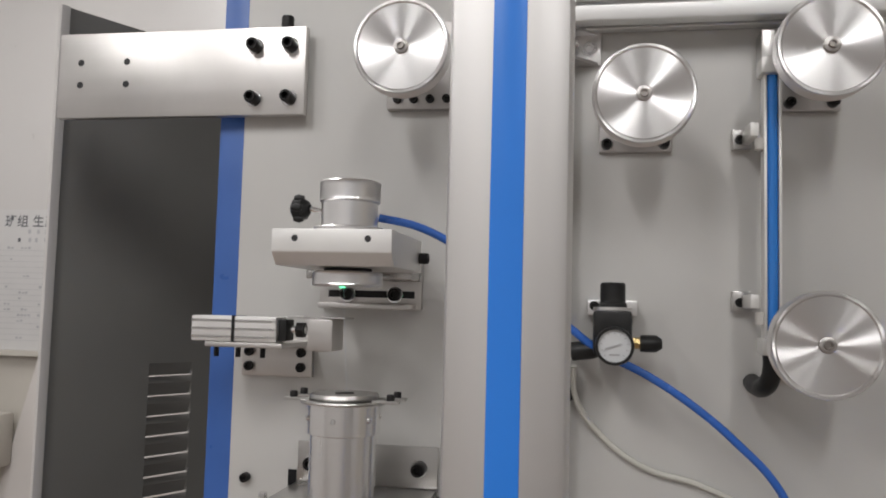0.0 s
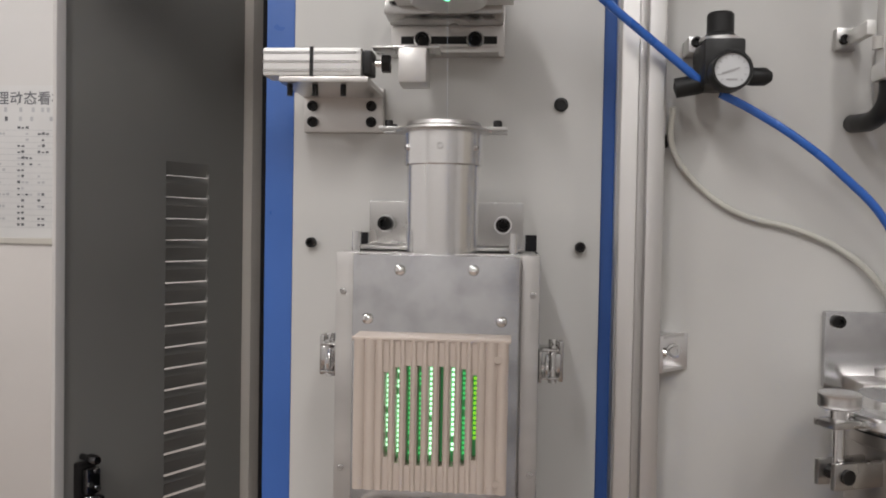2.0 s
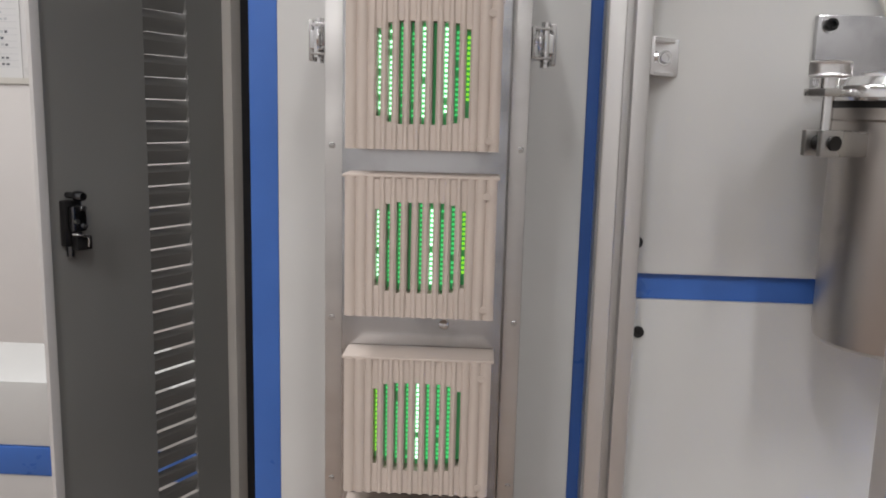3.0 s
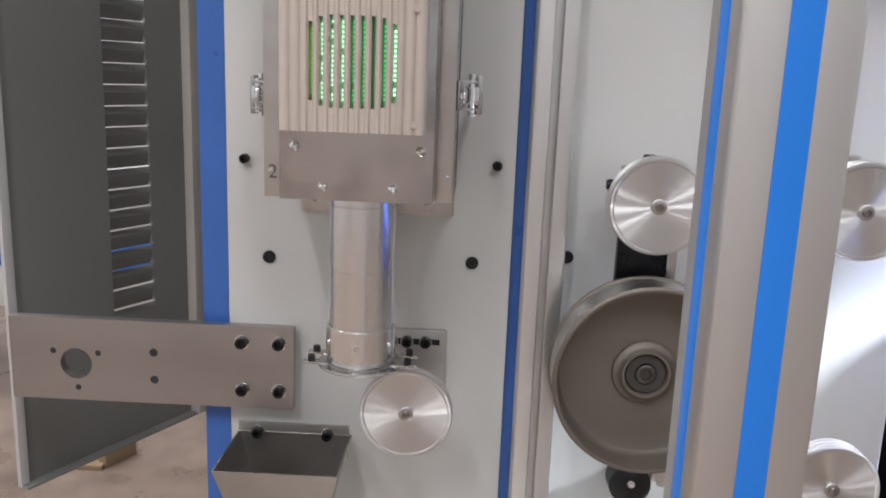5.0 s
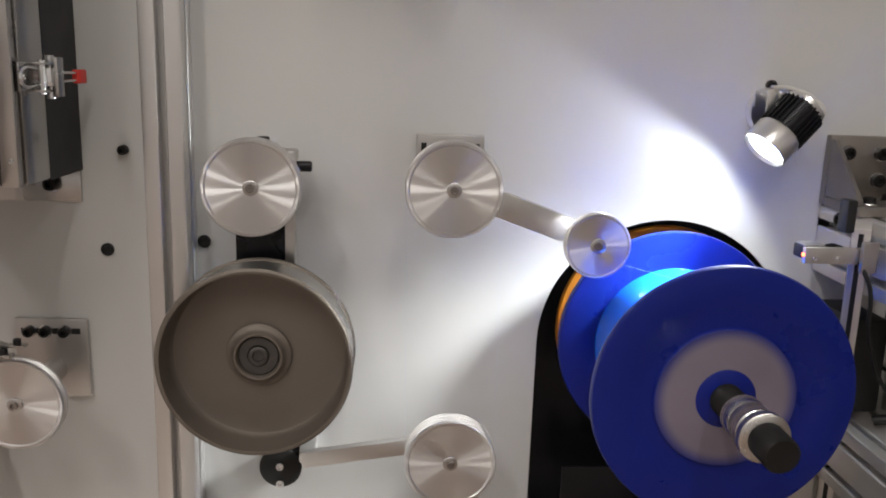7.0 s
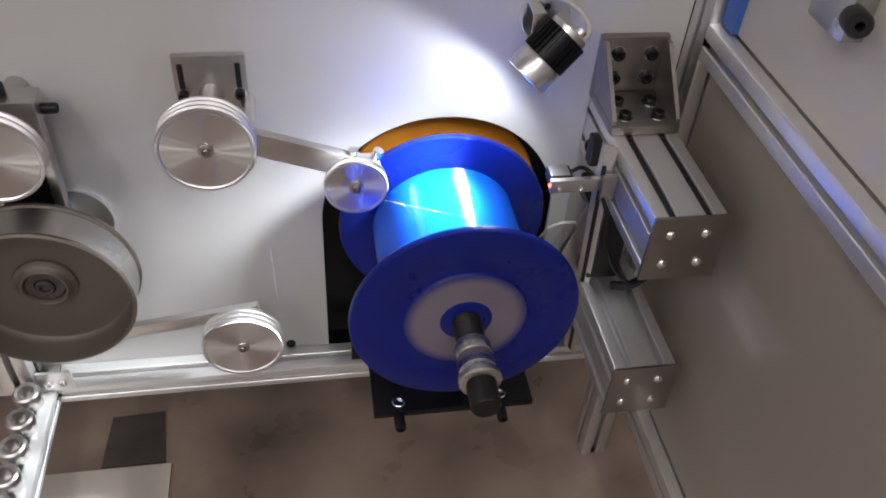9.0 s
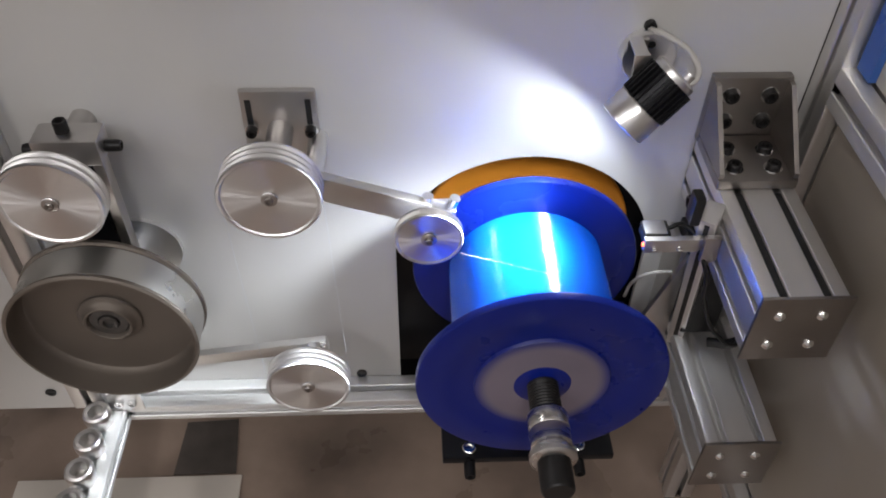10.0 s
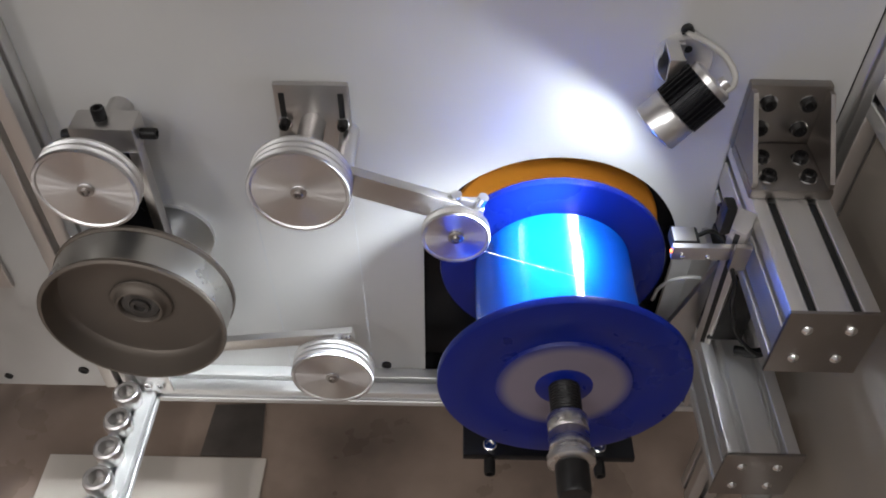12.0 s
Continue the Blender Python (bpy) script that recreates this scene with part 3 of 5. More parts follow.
part("pin", rod((0.806, -0.085, -0.766), (0.806, -0.11, -0.766), 0.0065), CHROME, swing)
clampm = part("clamp", box(0.797, 0.834, -0.088, -0.066, -0.784, -0.758, 0.002), MILLED, swing)
part("clamp_screw", rod((0.828, -0.08, -0.760), (0.834, -0.082, -0.744), 0.0055), CHROME, clampm)
part("clamp_screw", rod((0.806, -0.076, -0.759), (0.806, -0.076, -0.746), 0.006), CHROME, clampm)

# ---------------------------------------------------------------- dark capstan wheel
cap = thing("capstan", (0.454, 0, -0.895), "dark grey pan-shaped capstan wheel with hub", "wheel")
R = 0.1015
pan = part("pan", lathe([(0, 0.018), (0.017, 0.018), (0.03, 0.0175), (0.038, 0.017), (0.05, 0.017), (0.07, 0.0172), (0.086, 0.0175), (0.0905, 0.0185), (0.093, 0.0215), (0.0945, 0.028), (0.0955, 0.040), (0.0965, 0.052), (0.099, 0.052), (R, 0.050), (R - 0.003, 0.046), (R - 0.003, 0.004), (R - 0.0005, 0.002), (R - 0.0005, -0.002), (R * 0.9, -0.004), (0, -0.004)], 96, pose(0, 0, 0, 90, 0, 0)),
           DARK_WHEEL, cap, m=Matrix.Translation((0.454, -0.083, -0.895)))
part("rim", lathe([(R - 0.0028, 0.044), (R - 0.0024, 0.044), (R - 0.0024, 0.006), (R - 0.0028, 0.006)], 96, front(0.454, -0.895, -0.083)), WHEEL_RIM, pan)
part("hub_ring", lathe([(0.0215, 0.012), (0.0225, 0.0255), (0.0235, 0.027), (0.0255, 0.027), (0.0272, 0.0245), (0.0285, 0.022), (0.031, 0.0203), (0.034, 0.0192), (0.035, 0.017)], 56, front(0.454, -0.895, -0.085)), DARK_WHEEL, pan)
# dark disc added to put shade into the hollow of the hub
part("hub_dark_disc", lathe([(0.011, 0.016), (0.011, 0.0215), (0.012, 0.0225), (0.0205, 0.0225), (0.0212, 0.0215), (0.0212, 0.016)], 48, front(0.454, -0.895, -0.085)), GUNMETAL, pan, "dark disc for the hollow of the hub")
screw(0.454, -0.1045, -0.895, 0.0105, 0.006, GUNMETAL, pan, name="hub_screw")
part("axle", rod((0.454, -0.0005, -0.895), (0.454, -0.08, -0.895), 0.02), MILLED, cap)
part("motor_plate", prism(arc(0.47, -0.885, 0.047, 0, 360, 40)[:-1], -0.006, -0.0005), MILLED, cap)

post = thing("capstan_bracket", (0.45, 0, -0.7), "black steel bracket bar with clamp block", "bracket")
part("bar", box(0.423, 0.476, -0.058, -0.046, -0.92, -0.688, 0.001), BLACK_PLATE, post, "black bar")
part("side_web", box(0.4765, 0.487, -0.061, -0.044, -0.90, -0.688, 0.001), PLATE_STEEL, post)
part("standoff", rod((0.455, -0.0005, -0.70), (0.455, -0.0305, -0.70), 0.013), PLATE_STEEL, post)
blk = part("clamp_block", box(0.424, 0.488, -0.063, -0.03, -0.712, -0.682, 0.003), PLATE_STEEL, post)
screw(0, 0, 0, 0.007, 0.016, parent=blk, m=Matrix.Translation((0.452, -0.045, -0.685)))
screw(0, 0, 0, 0.006, 0.016, parent=blk, m=Matrix.Translation((0.488, -0.045, -0.7)) @ pose(0, 0, 0, 0, 90, 0))
screw(0, 0, 0, 0.006, 0.016, parent=blk, m=Matrix.Translation((0.424, -0.045, -0.703)) @ pose(0, 0, 0, 0, -90, 0))

# ---------------------------------------------------------------- blue fibre spool
SX, SZ, SY = 0.922, -0.898, -0.203  # axis and front face
spool = thing("fibre_spool", (SX, SY, SZ), "large blue plastic spool wound with bright blue fibre", "spool")
FR = 0.1325


def flange(y_front, thick, raised):
    prof = [(0.02, thick), (0.05, thick)]
    if raised:
        prof += [(0.07, thick), (0.072, thick - 0.003), (0.092, thick - 0.003), (0.096, thick - 0.0015)]
    prof += [(FR - 0.004, thick - 0.001), (FR - 0.001, thick - 0.002), (FR, thick - 0.004), (FR, 0.002), (FR - 0.002, 0), (0.02, 0)]
    return lathe(prof, 96, front(SX, SZ, y_front + thick))


part("front_flange", flange(SY, 0.012, True), SPOOL_BLUE, spool, "glossy deep blue flange")
part("back_flange", flange(SY + 0.168, 0.012, False), SPOOL_BLUE, spool, "glossy deep blue flange")
part("winding", lathe([(0.04, 0), (0.0895, 0)] + [(0.0903 + (0.0, 0.00028, 0.0004, 0.00028)[k % 4], 0.001 + 0.0004 * k) for k in range(385)] + [(0.0895, 0.156), (0.04, 0.156)], 96, front(SX, SZ, SY + 0.168)), FIBRE_BLUE, spool, "layers of bright blue fibre")
part("centre_label", lathe([(0.029, 0.0006), (0.0705, 0.0006), (0.071, 0)], 64, front(SX, SZ, SY)), SPOOL_LABEL, spool, "pale round centre label")
part("centre_bore", lathe([(0.0, 0.002), (0.028, 0.002), (0.031, 0.0), ], 48, front(SX, SZ, SY)), SPOOL_BLUE, spool)

spindle = thing("spool_spindle", (SX, SY, SZ), "black spindle shaft with knurled steel clamping nut", "spindle")
part("shaft", lathe([(0, 0), (0.0165, 0)] + [(0.0165 - 0.0012 * (k % 2), 0.002 + 0.0018 * k) for k in range(24)] + [(0.0165, 0.05), (0.0165, 0.12), (0.0145, 0.123), (0, 0.123)], 32, front(SX, SZ, SY - 0.001)), BLACK_STEEL, spindle)
part("nut", lathe([(0.016, 0), (0.019, 0), (0.0205, 0.002), (0.0205, 0.018), (0.0198, 0.019), (0.0205, 0.02), (0.0205, 0.037), (0.018, 0.039), (0.018, 0.0435), (0.0235, 0.045), (0.0235, 0.052), (0.021, 0.054), (0.016, 0.055)], 48, front(SX, SZ, SY - 0.037)), NUT_STEEL, spindle, "satin steel clamping nut")
part("rear_shaft", rod((SX, -0.012, SZ), (SX, 0.39, SZ), 0.02), BLACK_STEEL, spindle)

backing = thing("orange_backing_disc", (SX, 0.02, SZ), "orange disc behind the spool in the opening", "disc")
part("disc", lathe([(0.03, 0.006), (0.1265, 0.006), (0.1285, 0.004), (0.1285, 0), (0.03, 0)], 80, front(SX + 0.004, SZ, 0.032)), ORANGE, backing)
# black sheet added behind the disc to put shade into the opening
part("carrier", box(EX0 - 0.01, EX1 + 0.01, 0.042, 0.052, -1.17, -0.74), BLACK_PLATE, backing, "black sheet darkening the arched opening")

carriage = thing("spool_carriage", (SX, -0.07, -1.16), "black anodised carriage plate under the spool", "carriage")
cpl = part("plate", box(0.823, 1.046, -0.148, 0.03, -1.146, -1.134, 0.002), BLACK_PLATE, carriage)
part("skirt", box(0.80, 1.06, -0.05, -0.046, -1.134, -1.05, 0.001), BLACK_PLATE, carriage)
for x in (0.858, 1.0):
    screw(0, 0, 0, 0.0075, 0.02, parent=cpl, m=Matrix.Translation((x, -0.148, -1.147)) @ pose(0, 0, 0, 90, 0, 0))
    screw(0, 0, 0, 0.009, 0.006, CHROME, cpl, m=Matrix.Translation((x, -0.135, -1.134)))

spring = thing("coil_spring", (0.888, -0.056, -1.064), "small silver coil spring before the black carriage skirt", "spring")
p0, p1 = Vector((0.852, -0.056, -1.034)), Vector((0.925, -0.056, -1.094))
turn = along(p0, p1)
pts = [turn @ Vector((0.0035 * math.cos(k * 1.5708), 0.0035 * math.sin(k * 1.5708), (p1 - p0).length * k / 96)) for k in range(97)]
pipe("coil", pts, 0.0008, CHROME, spring)
for q in (p0, p1):
    part("hook_pin", rod((q.x, -0.0505, q.z), (q.x, -0.06, q.z), 0.002, 12), CHROME, spring)

# ---------------------------------------------------------------- traverse rails at the right
for z1, y0, x0 in ((-0.735, -0.233, 1.099), (-0.973, -0.233, 1.105)):
    beamt = thing("traverse_beam", (x0 + 0.04, -0.1, z1 - 0.04), "silver slotted aluminium beam with steel end plate", "beam", "traverse beams")
    part("profile", profile_bar(x0, x0 + 0.08, y0, -0.001, z1 - 0.08, z1, "y", 2, 2), ALU_Y, beamt)
    # black fills put shade into the upper beam's top slots
    if z1 > -0.8:
        for sx in (x0 + 0.02, x0 + 0.06):
            part("slot_strip", box(sx - 0.004, sx + 0.004, y0 + 0.001, -0.09, z1 - 0.012, z1 - 0.003), BLACK_PLASTIC, beamt, "black fill that darkens the slot")
    pl = part("end_plate", box(x0 - 0.002, x0 + 0.083, y0 - 0.004, y0 - 0.0002, z1 - 0.083, z1 + 0.002, 0.0008), BRACKET_STEEL, beamt)
    for sx in (x0 + 0.019, x0 + 0.058):
        for sz in (z1 - 0.02, z1 - 0.06):
            screw(sx, y0 - 0.004, sz, 0.0055, 0.0045, CHROME, pl, cross=True)

angle = thing("heavy_angle_bracket", (1.135, -0.04, -0.735), "heavy aluminium angle bracket with eight black screws", "bracket")
up = part("upright", box(1.096, 1.178, -0.012, -0.0005, -0.733, -0.652, 0.002), BRACKET_STEEL, angle)
lo = part("foot", box(1.096, 1.178, -0.088, -0.0125, -0.7345, -0.723, 0.002), BRACKET_STEEL, angle)
for gx in (1.0965, 1.1725):
    part("rib", prism_x([(-0.0125, -0.656), (-0.0125, -0.7225), (-0.085, -0.7225), (-0.085, -0.717), (-0.02, -0.656)], gx, gx + 0.005), BRACKET_STEEL, angle)
for sx in (1.117, 1.157):
    for sz in (-0.672, -0.703):
        screw(sx, -0.012, sz, 0.0074, 0.008, parent=up, washer=True)
    for sy in (-0.04, -0.069):
        screw(0, 0, 0, 0.0074, 0.008, parent=lo, m=Matrix.Translation((sx, sy, -0.723)), washer=True)

# upright sensor stand
stand = thing("sensor_stand", (1.085, -0.12, -1.12), "slim upright aluminium profile holding the sensor", "stand")
lean = along((1.139, -0.03, -1.165), (1.083, -0.122, -0.715))
part("profile", box(-0.009, 0.009, -0.014, 0.014, 0.0, 0.44, 0.0015, m=lean), ALU_Y, stand)
# both grooves are black bars on the faces, their shade as colour
part("slot", box(-0.0025, 0.0025, -0.0146, -0.0136, 0.01, 0.435, m=lean), BLACK_PLASTIC, stand)
part("slot", box(-0.0096, -0.0086, -0.0025, 0.0025, 0.01, 0.435, m=lean), BLACK_PLASTIC, stand)
part("joint", box(1.077, 1.094, -0.14, -0.1335, -0.785, -0.752, 0.002), ARM_STEEL, stand)
screw(0, 0, 0, 0.008, 0.012, parent=stand, m=Matrix.Translation((1.0755, -0.105, -0.735)) @ pose(0, 0, 0, 0, -90, 0))
part("clip", box(1.06, 1.071, -0.13, -0.112, -0.745, -0.71, 0.003), BLACK_PLASTIC, stand)
sensor = thing("diameter_sensor", (1.05, -0.13, -0.775), "small steel photo sensor with black head", "sensor")
sb = part("arm", box(1.02, 1.085, -0.133, -0.126, -0.777, -0.760, 0.001), BRUSHED, sensor)
part("head", box(1.021, 1.048, -0.1255, -0.103, -0.774, -0.760, 0.002), BLACK_PLASTIC, sensor)
part("head_cover", box(1.022, 1.044, -0.124, -0.105, -0.7598, -0.7582, 0.0005), MILLED, sensor)
part("indicator", rod((1.0212, -0.1295, -0.768), (1.0185, -0.1295, -0.768), 0.002), RED_GLOW, sensor)
for x in (1.03, 1.055):
    screw(x, -0.133, -0.771, 0.0025, 0.002, CHROME, sb)
pipe("sensor_cable", [(1.046, -0.112, -0.764), (1.066, -0.108, -0.763), (1.082, -0.14, -0.785), (1.103, -0.13, -0.857), (1.13, -0.128, -0.915), (1.158, -0.128, -0.935), (1.175, -0.1, -0.93), (1.18, -0.002, -0.92)], 0.0024, BLACK_PLASTIC)
tagged(bpy.data.objects["sensor_cable"], "thin black sensor cable", "cable")
pipe("white_loop_cable", [(1.06, -0.01, -0.98), (1.06, -0.03, -0.93), (1.075, -0.045, -0.9), (1.1, -0.04, -0.905)], 0.0022, WHITE_CABLE)
tagged(bpy.data.objects["white_loop_cable"], "thin pale cable bent in a loop", "cable")
gus = thing("gusset_plate", (1.1, -0.06, -0.95), "grey triangular gusset behind the stand", "gusset")
part("plate", prism([(1.03, -1.09), (1.105, -1.09), (1.105, -0.86)], -0.06, -0.052, 0.001), BRUSHED, gus)
part("flange", box(1.098, 1.1045, -0.052, -0.0005, -1.09, -0.86), BRUSHED, gus)

# ---------------------------------------------------------------- LED spot lamp
lamp = thing("spot_lamp", (1.024, 0, -0.628), "black finned LED spot lamp on a swivel base", "lamp")
part("base", lathe([(0, 0.012), (0.026, 0.012), (0.028, 0.009), (0.028, 0.0005), (0, 0.0005)], 40, front(1.024, -0.628)), MILLED, lamp)
# flat black disc stands in for the shade of a drilled hole
part("base_hole", lathe([(0, 0.0125), (0.004, 0.0125)], 16, front(1.024, -0.613)), BLACK_PLASTIC, lamp)
body_m = along(LAMP_LENS, LAMP_BACK)
head = part("head", lathe([(0.022, 0.004), (0.0245, 0.0), (0.0258, 0.001), (0.0258, 0.024), (0.0245, 0.026), (0.0, 0.026)], 40, body_m), MILLED, lamp)
part("lens", lathe([(0, 0.0042), (0.0219, 0.0042)], 32, body_m), LENS_GLOW, lamp, "glowing white lens")
fb = lathe([(0, 0.0262), (0.0225, 0.0262), (0.0225, 0.062), (0, 0.062)], 40, body_m)
sink = part("heat_sink", fb, BLACK_PLATE, lamp, "black finned heat sink")
fin_me = finish(box(0.022, 0.0268, -0.0008, 0.0008, 0.0264, 0.0615), "fin", BLACK_PLATE)
for k in range(28):
    attach(new("fin", fin_me), sink, body_m @ Matrix.Rotation(2 * math.pi * k / 28, 4, "Z"))
part("end_cap", lathe([(0, 0.0622), (0.023, 0.0622), (0.023, 0.068), (0.019, 0.07), (0, 0.07)], 40, body_m), MILLED, lamp)
part("end_knob", rod(LAMP_LENS - AXIS * 0.069 + Vector((0.008, 0, -0.008)), LAMP_LENS - AXIS * 0.077 + Vector((0.008, 0, -0.008)), 0.006), MILLED, lamp)
part("bracket_arm", prism([(0.999, -0.603), (1.014, -0.603), (1.006, -0.629), (1.003, -0.631), (1.0, -0.629)], -0.047, -0.044, 0.0005), MILLED, lamp)
part("bracket_leg", box(1.0, 1.013, -0.0438, -0.0125, -0.6062, -0.6032), MILLED, lamp)
part("bracket_foot", box(1.0, 1.02, -0.0145, -0.0122, -0.622, -0.6065), MILLED, lamp)
part("bracket_pin", rod((1.0035, -0.0438, -0.6265), (1.006, -0.056, -0.634), 0.003), CHROME, lamp)
pipe("lamp_cable", [(1.022, -0.004, -0.601), (1.04, -0.02, -0.602), (1.058, -0.035, -0.612), (1.062, -0.05, -0.625), (1.05, -0.055, -0.630), (1.042, -0.054, -0.622)], 0.0032, WHITE_CABLE, lamp)
screw(1.022, -0.0005, -0.598, 0.006, 0.006, BLACK_PLASTIC, lamp, name="grommet")

# ---------------------------------------------------------------- upper flat arm plates


def arm_plate(x0, x1, z0, z1, holes, label, steel=None):
    ob = thing("arm_plate", (x1, 0, (z0 + z1) / 2), label, "mounting plate")
    big = [h for h in holes if h[2] > 0.01]
    if big:
        hx, hz, hr = big[0]
        b = bmesh.new()
        n = 40
        ring, rim = [], []
        for k in range(n):
            a = 2 * math.pi * (k + 0.5) / n
            c, d = math.cos(a), math.sin(a)
            ring.append((hx + hr * c, hz + hr * d))
            f = min(((x1 if c > 0 else x0) - hx) / c, ((z1 if d > 0 else z0) - hz) / d)
            rim.append((hx + f * c, hz + f * d))
        corners = [(x1, z1), (x0, z1), (x0, z0), (x1, z0)]
        for y, face in ((-0.022, 1), (-0.010, -1)):
            ri = [b.verts.new((x, y, z)) for x, z in ring]
            ro = [b.verts.new((x, y, z)) for x, z in rim]
            for k in range(n):
                q = [ri[k], ri[(k + 1) % n], ro[(k + 1) % n]]
                (ax, az), (bx, bz) = rim[k], rim[(k + 1) % n]
                for cx_, cz_ in corners:
                    if abs(ax - bx) > 1e-6 and abs(az - bz) > 1e-6 and min(abs(cx_ - ax), abs(cx_ - bx)) < 1e-6 and min(abs(cz_ - az), abs(cz_ - bz)) < 1e-6:
                        q.append(b.verts.new((cx_, y, cz_)))
                q.append(ro[k])
                b.faces.new(q)
        for k in range(n):
            (ax, az), (bx, bz) = ring[k], ring[(k + 1) % n]
            b.faces.new([b.verts.new(p) for p in ((ax, -0.022, az), (bx, -0.022, bz), (bx, -0.010, bz), (ax, -0.010, az))])
        for k in range(4):
            (ax, az), (bx, bz) = corners[k], corners[(k + 1) % 4]
            b.faces.new([b.verts.new(p) for p in ((ax, -0.022, az), (bx, -0.022, bz), (bx, -0.010, bz), (ax, -0.010, az))])
        holes = [h for h in holes if h[2] < 0.01]
    else:
        b = box(x0, x1, -0.022, -0.010, z0, z1, 0.0015)
    pl = part("plate", b, steel or BRUSHED, ob)
    part("spacer", box(-0.02, x1 - 0.004, -0.0098, -0.0005, z0 + 0.004, z1 - 0.004), BRUSHED, ob)
    for x, z, r in holes:
        # near-black disc on the face, shade of a small hole put into colour
        part("hole", lathe([(0, 0.0004), (r, 0.0004), (r * 1.12, 0)], 24, front(x, z, -0.022)), SHADE_BLACK, pl)
    return pl


pl = arm_plate(-0.261, 0.061, 0.4255, 0.532, [(-0.231, 0.495, 0.0038), (-0.169, 0.495, 0.0038), (-0.231, 0.467, 0.0038), (-0.169, 0.467, 0.0038)], "long brushed aluminium arm plate with four black screws")
for x in (-0.001, 0.043):
    for z in (0.445, 0.508):
        screw(x, -0.022, z, 0.0075, 0.016, parent=pl, washer=True)
screw(0, 0, 0, 0.0075, 0.014, parent=pl, m=Matrix.Translation((0.035, -0.016, 0.532)))
pl = arm_plate(-0.28, 0.06, -0.992, -0.89, [(-0.201, -0.946, 0.019), (-0.228, -0.931, 0.0032), (-0.174, -0.932, 0.0032), (-0.2, -0.976, 0.0032), (-0.107, -0.928, 0.0045), (-0.107, -0.962, 0.0045)], "brushed steel arm plate with a round hole", ARM_STEEL)
for x in (-0.001, 0.043):
    for z in (-0.91, -0.969):
        screw(x, -0.022, z, 0.007, 0.008, parent=pl, washer=True)

# ---------------------------------------------------------------- coating die block
die = thing("coating_die", (0.155, 0, 0.2), "pale aluminium coating die block with knurled caps", "coating die")
bl = part("block", prism_x([(-0.195, 0.274), (-0.06, 0.274), (-0.06, 0.240), (-0.183, 0.240), (-0.195, 0.252)], 0.098, 0.215, 0.0012), MATT_ALU, die)
for x in (0.121, 0.192):
    # near-black disc in place of a drilled hole's shade
    part("hole", lathe([(0, 0.0004), (0.0028, 0.0004), (0.0032, 0)], 16, front(x, 0.265, -0.195)), SHADE_BLACK, bl)


def knurled(cx, cy, z0, z1, r):
    b = bmesh.new()
    n = 84
    zs = [z0, z0 + 0.0015] + [z0 + 0.003 + (z1 - z0 - 0.006) * k / 6 for k in range(7)] + [z1 - 0.0015, z1]
    rings = []
    for i, z in enumerate(zs):
        edge = i in (0, len(zs) - 1)
        ring = []
        for k in range(n):
            rr = r - 0.0015 if edge else r - (0.0011 if (k + i) % 2 and 1 < i < len(zs) - 2 else 0)
            a = 2 * math.pi * k / n
            ring.append(b.verts.new((cx + rr * math.cos(a), cy + rr * math.sin(a), z)))
        rings.append(ring)
    for p, q in zip(rings, rings[1:]):
        for k in range(n):
            b.faces.new((p[k], p[(k + 1) % n], q[(k + 1) % n], q[k]))
    b.faces.new(rings[0])
    b.faces.new(rings[-1])
    return b


part("lower_knurled_ring", knurled(0.156, -0.135, 0.2215, 0.2365, 0.035), MILLED, die, "knurled aluminium ring")
# neck coloured near-black for the shade under the block
part("die_neck", rod((0.156, -0.135, 0.2366), (0.156, -0.135, 0.2399), 0.024), SHADE_BLACK, die)
part("die_light", rod((0.156, -0.152, 0.2213), (0.156, -0.152, 0.2203), 0.0028), GREEN_SPOT, die, "green light spot")
part("neck", lathe([(0, 0.2742), (0.0355, 0.2742), (0.036, 0.275), (0.036, 0.2795), (0.035, 0.2805), (0.0285, 0.2805), (0.0285, 0.305), (0, 0.305)], 64, Matrix.Translation((0.156, -0.135, 0))), MILLED, die)
part("upper_knurled_cap", knurled(0.156, -0.135, 0.3052, 0.327, 0.0305), MILLED, die, "knurled aluminium cap")
part("stage", box(0.085, 0.205, -0.06, -0.012, 0.232, 0.246, 0.002), STAINLESS, die)
bp = part("back_plate", box(0.085, 0.206, -0.010, -0.0005, 0.2, 0.262, 0.0015), BRUSHED, die)
part("foot", box(0.09, 0.2, -0.03, -0.0105, 0.2, 0.206, 0.001), BRUSHED, die)
# black bar on the plate, dark as the shaded slot would be
part("slot", box(0.096, 0.198, -0.0108, -0.0098, 0.213, 0.221), BLACK_PLASTIC, bp)
for x in (0.119, 0.175):
    screw(x, -0.0105, 0.217, 0.0075, 0.009, parent=bp, washer=True)
knob = lathe([(0, 0.02), (0.006, 0.02), (0.011, 0.017), (0.012, 0.008), (0.008, 0.002), (0.005, 0)], 10, along((0.108, -0.118, 0.302), (0.086, -0.118, 0.302)))
for k in range(5):
    a = 2 * math.pi * k / 5
    lathe([(0, 0.014), (0.003, 0.013), (0.0045, 0.008), (0.003, 0.003), (0, 0.002)], 10, along((0.108, -0.118, 0.302), (0.086, -0.118, 0.302)) @ Matrix.Translation((0.011 * math.cos(a), 0.011 * math.sin(a), 0.003)), knob)
part("star_knob", knob, BLACK_PLASTIC, die, "black star knob")
part("knob_stem", rod((0.131, -0.12, 0.298), (0.106, -0.118, 0.302), 0.003), CHROME, die)
screw(0, 0, 0, 0.006, 0.01, parent=bl, m=Matrix.Translation((0.215, -0.07, 0.255)) @ pose(0, 0, 0, 0, 90, 0))
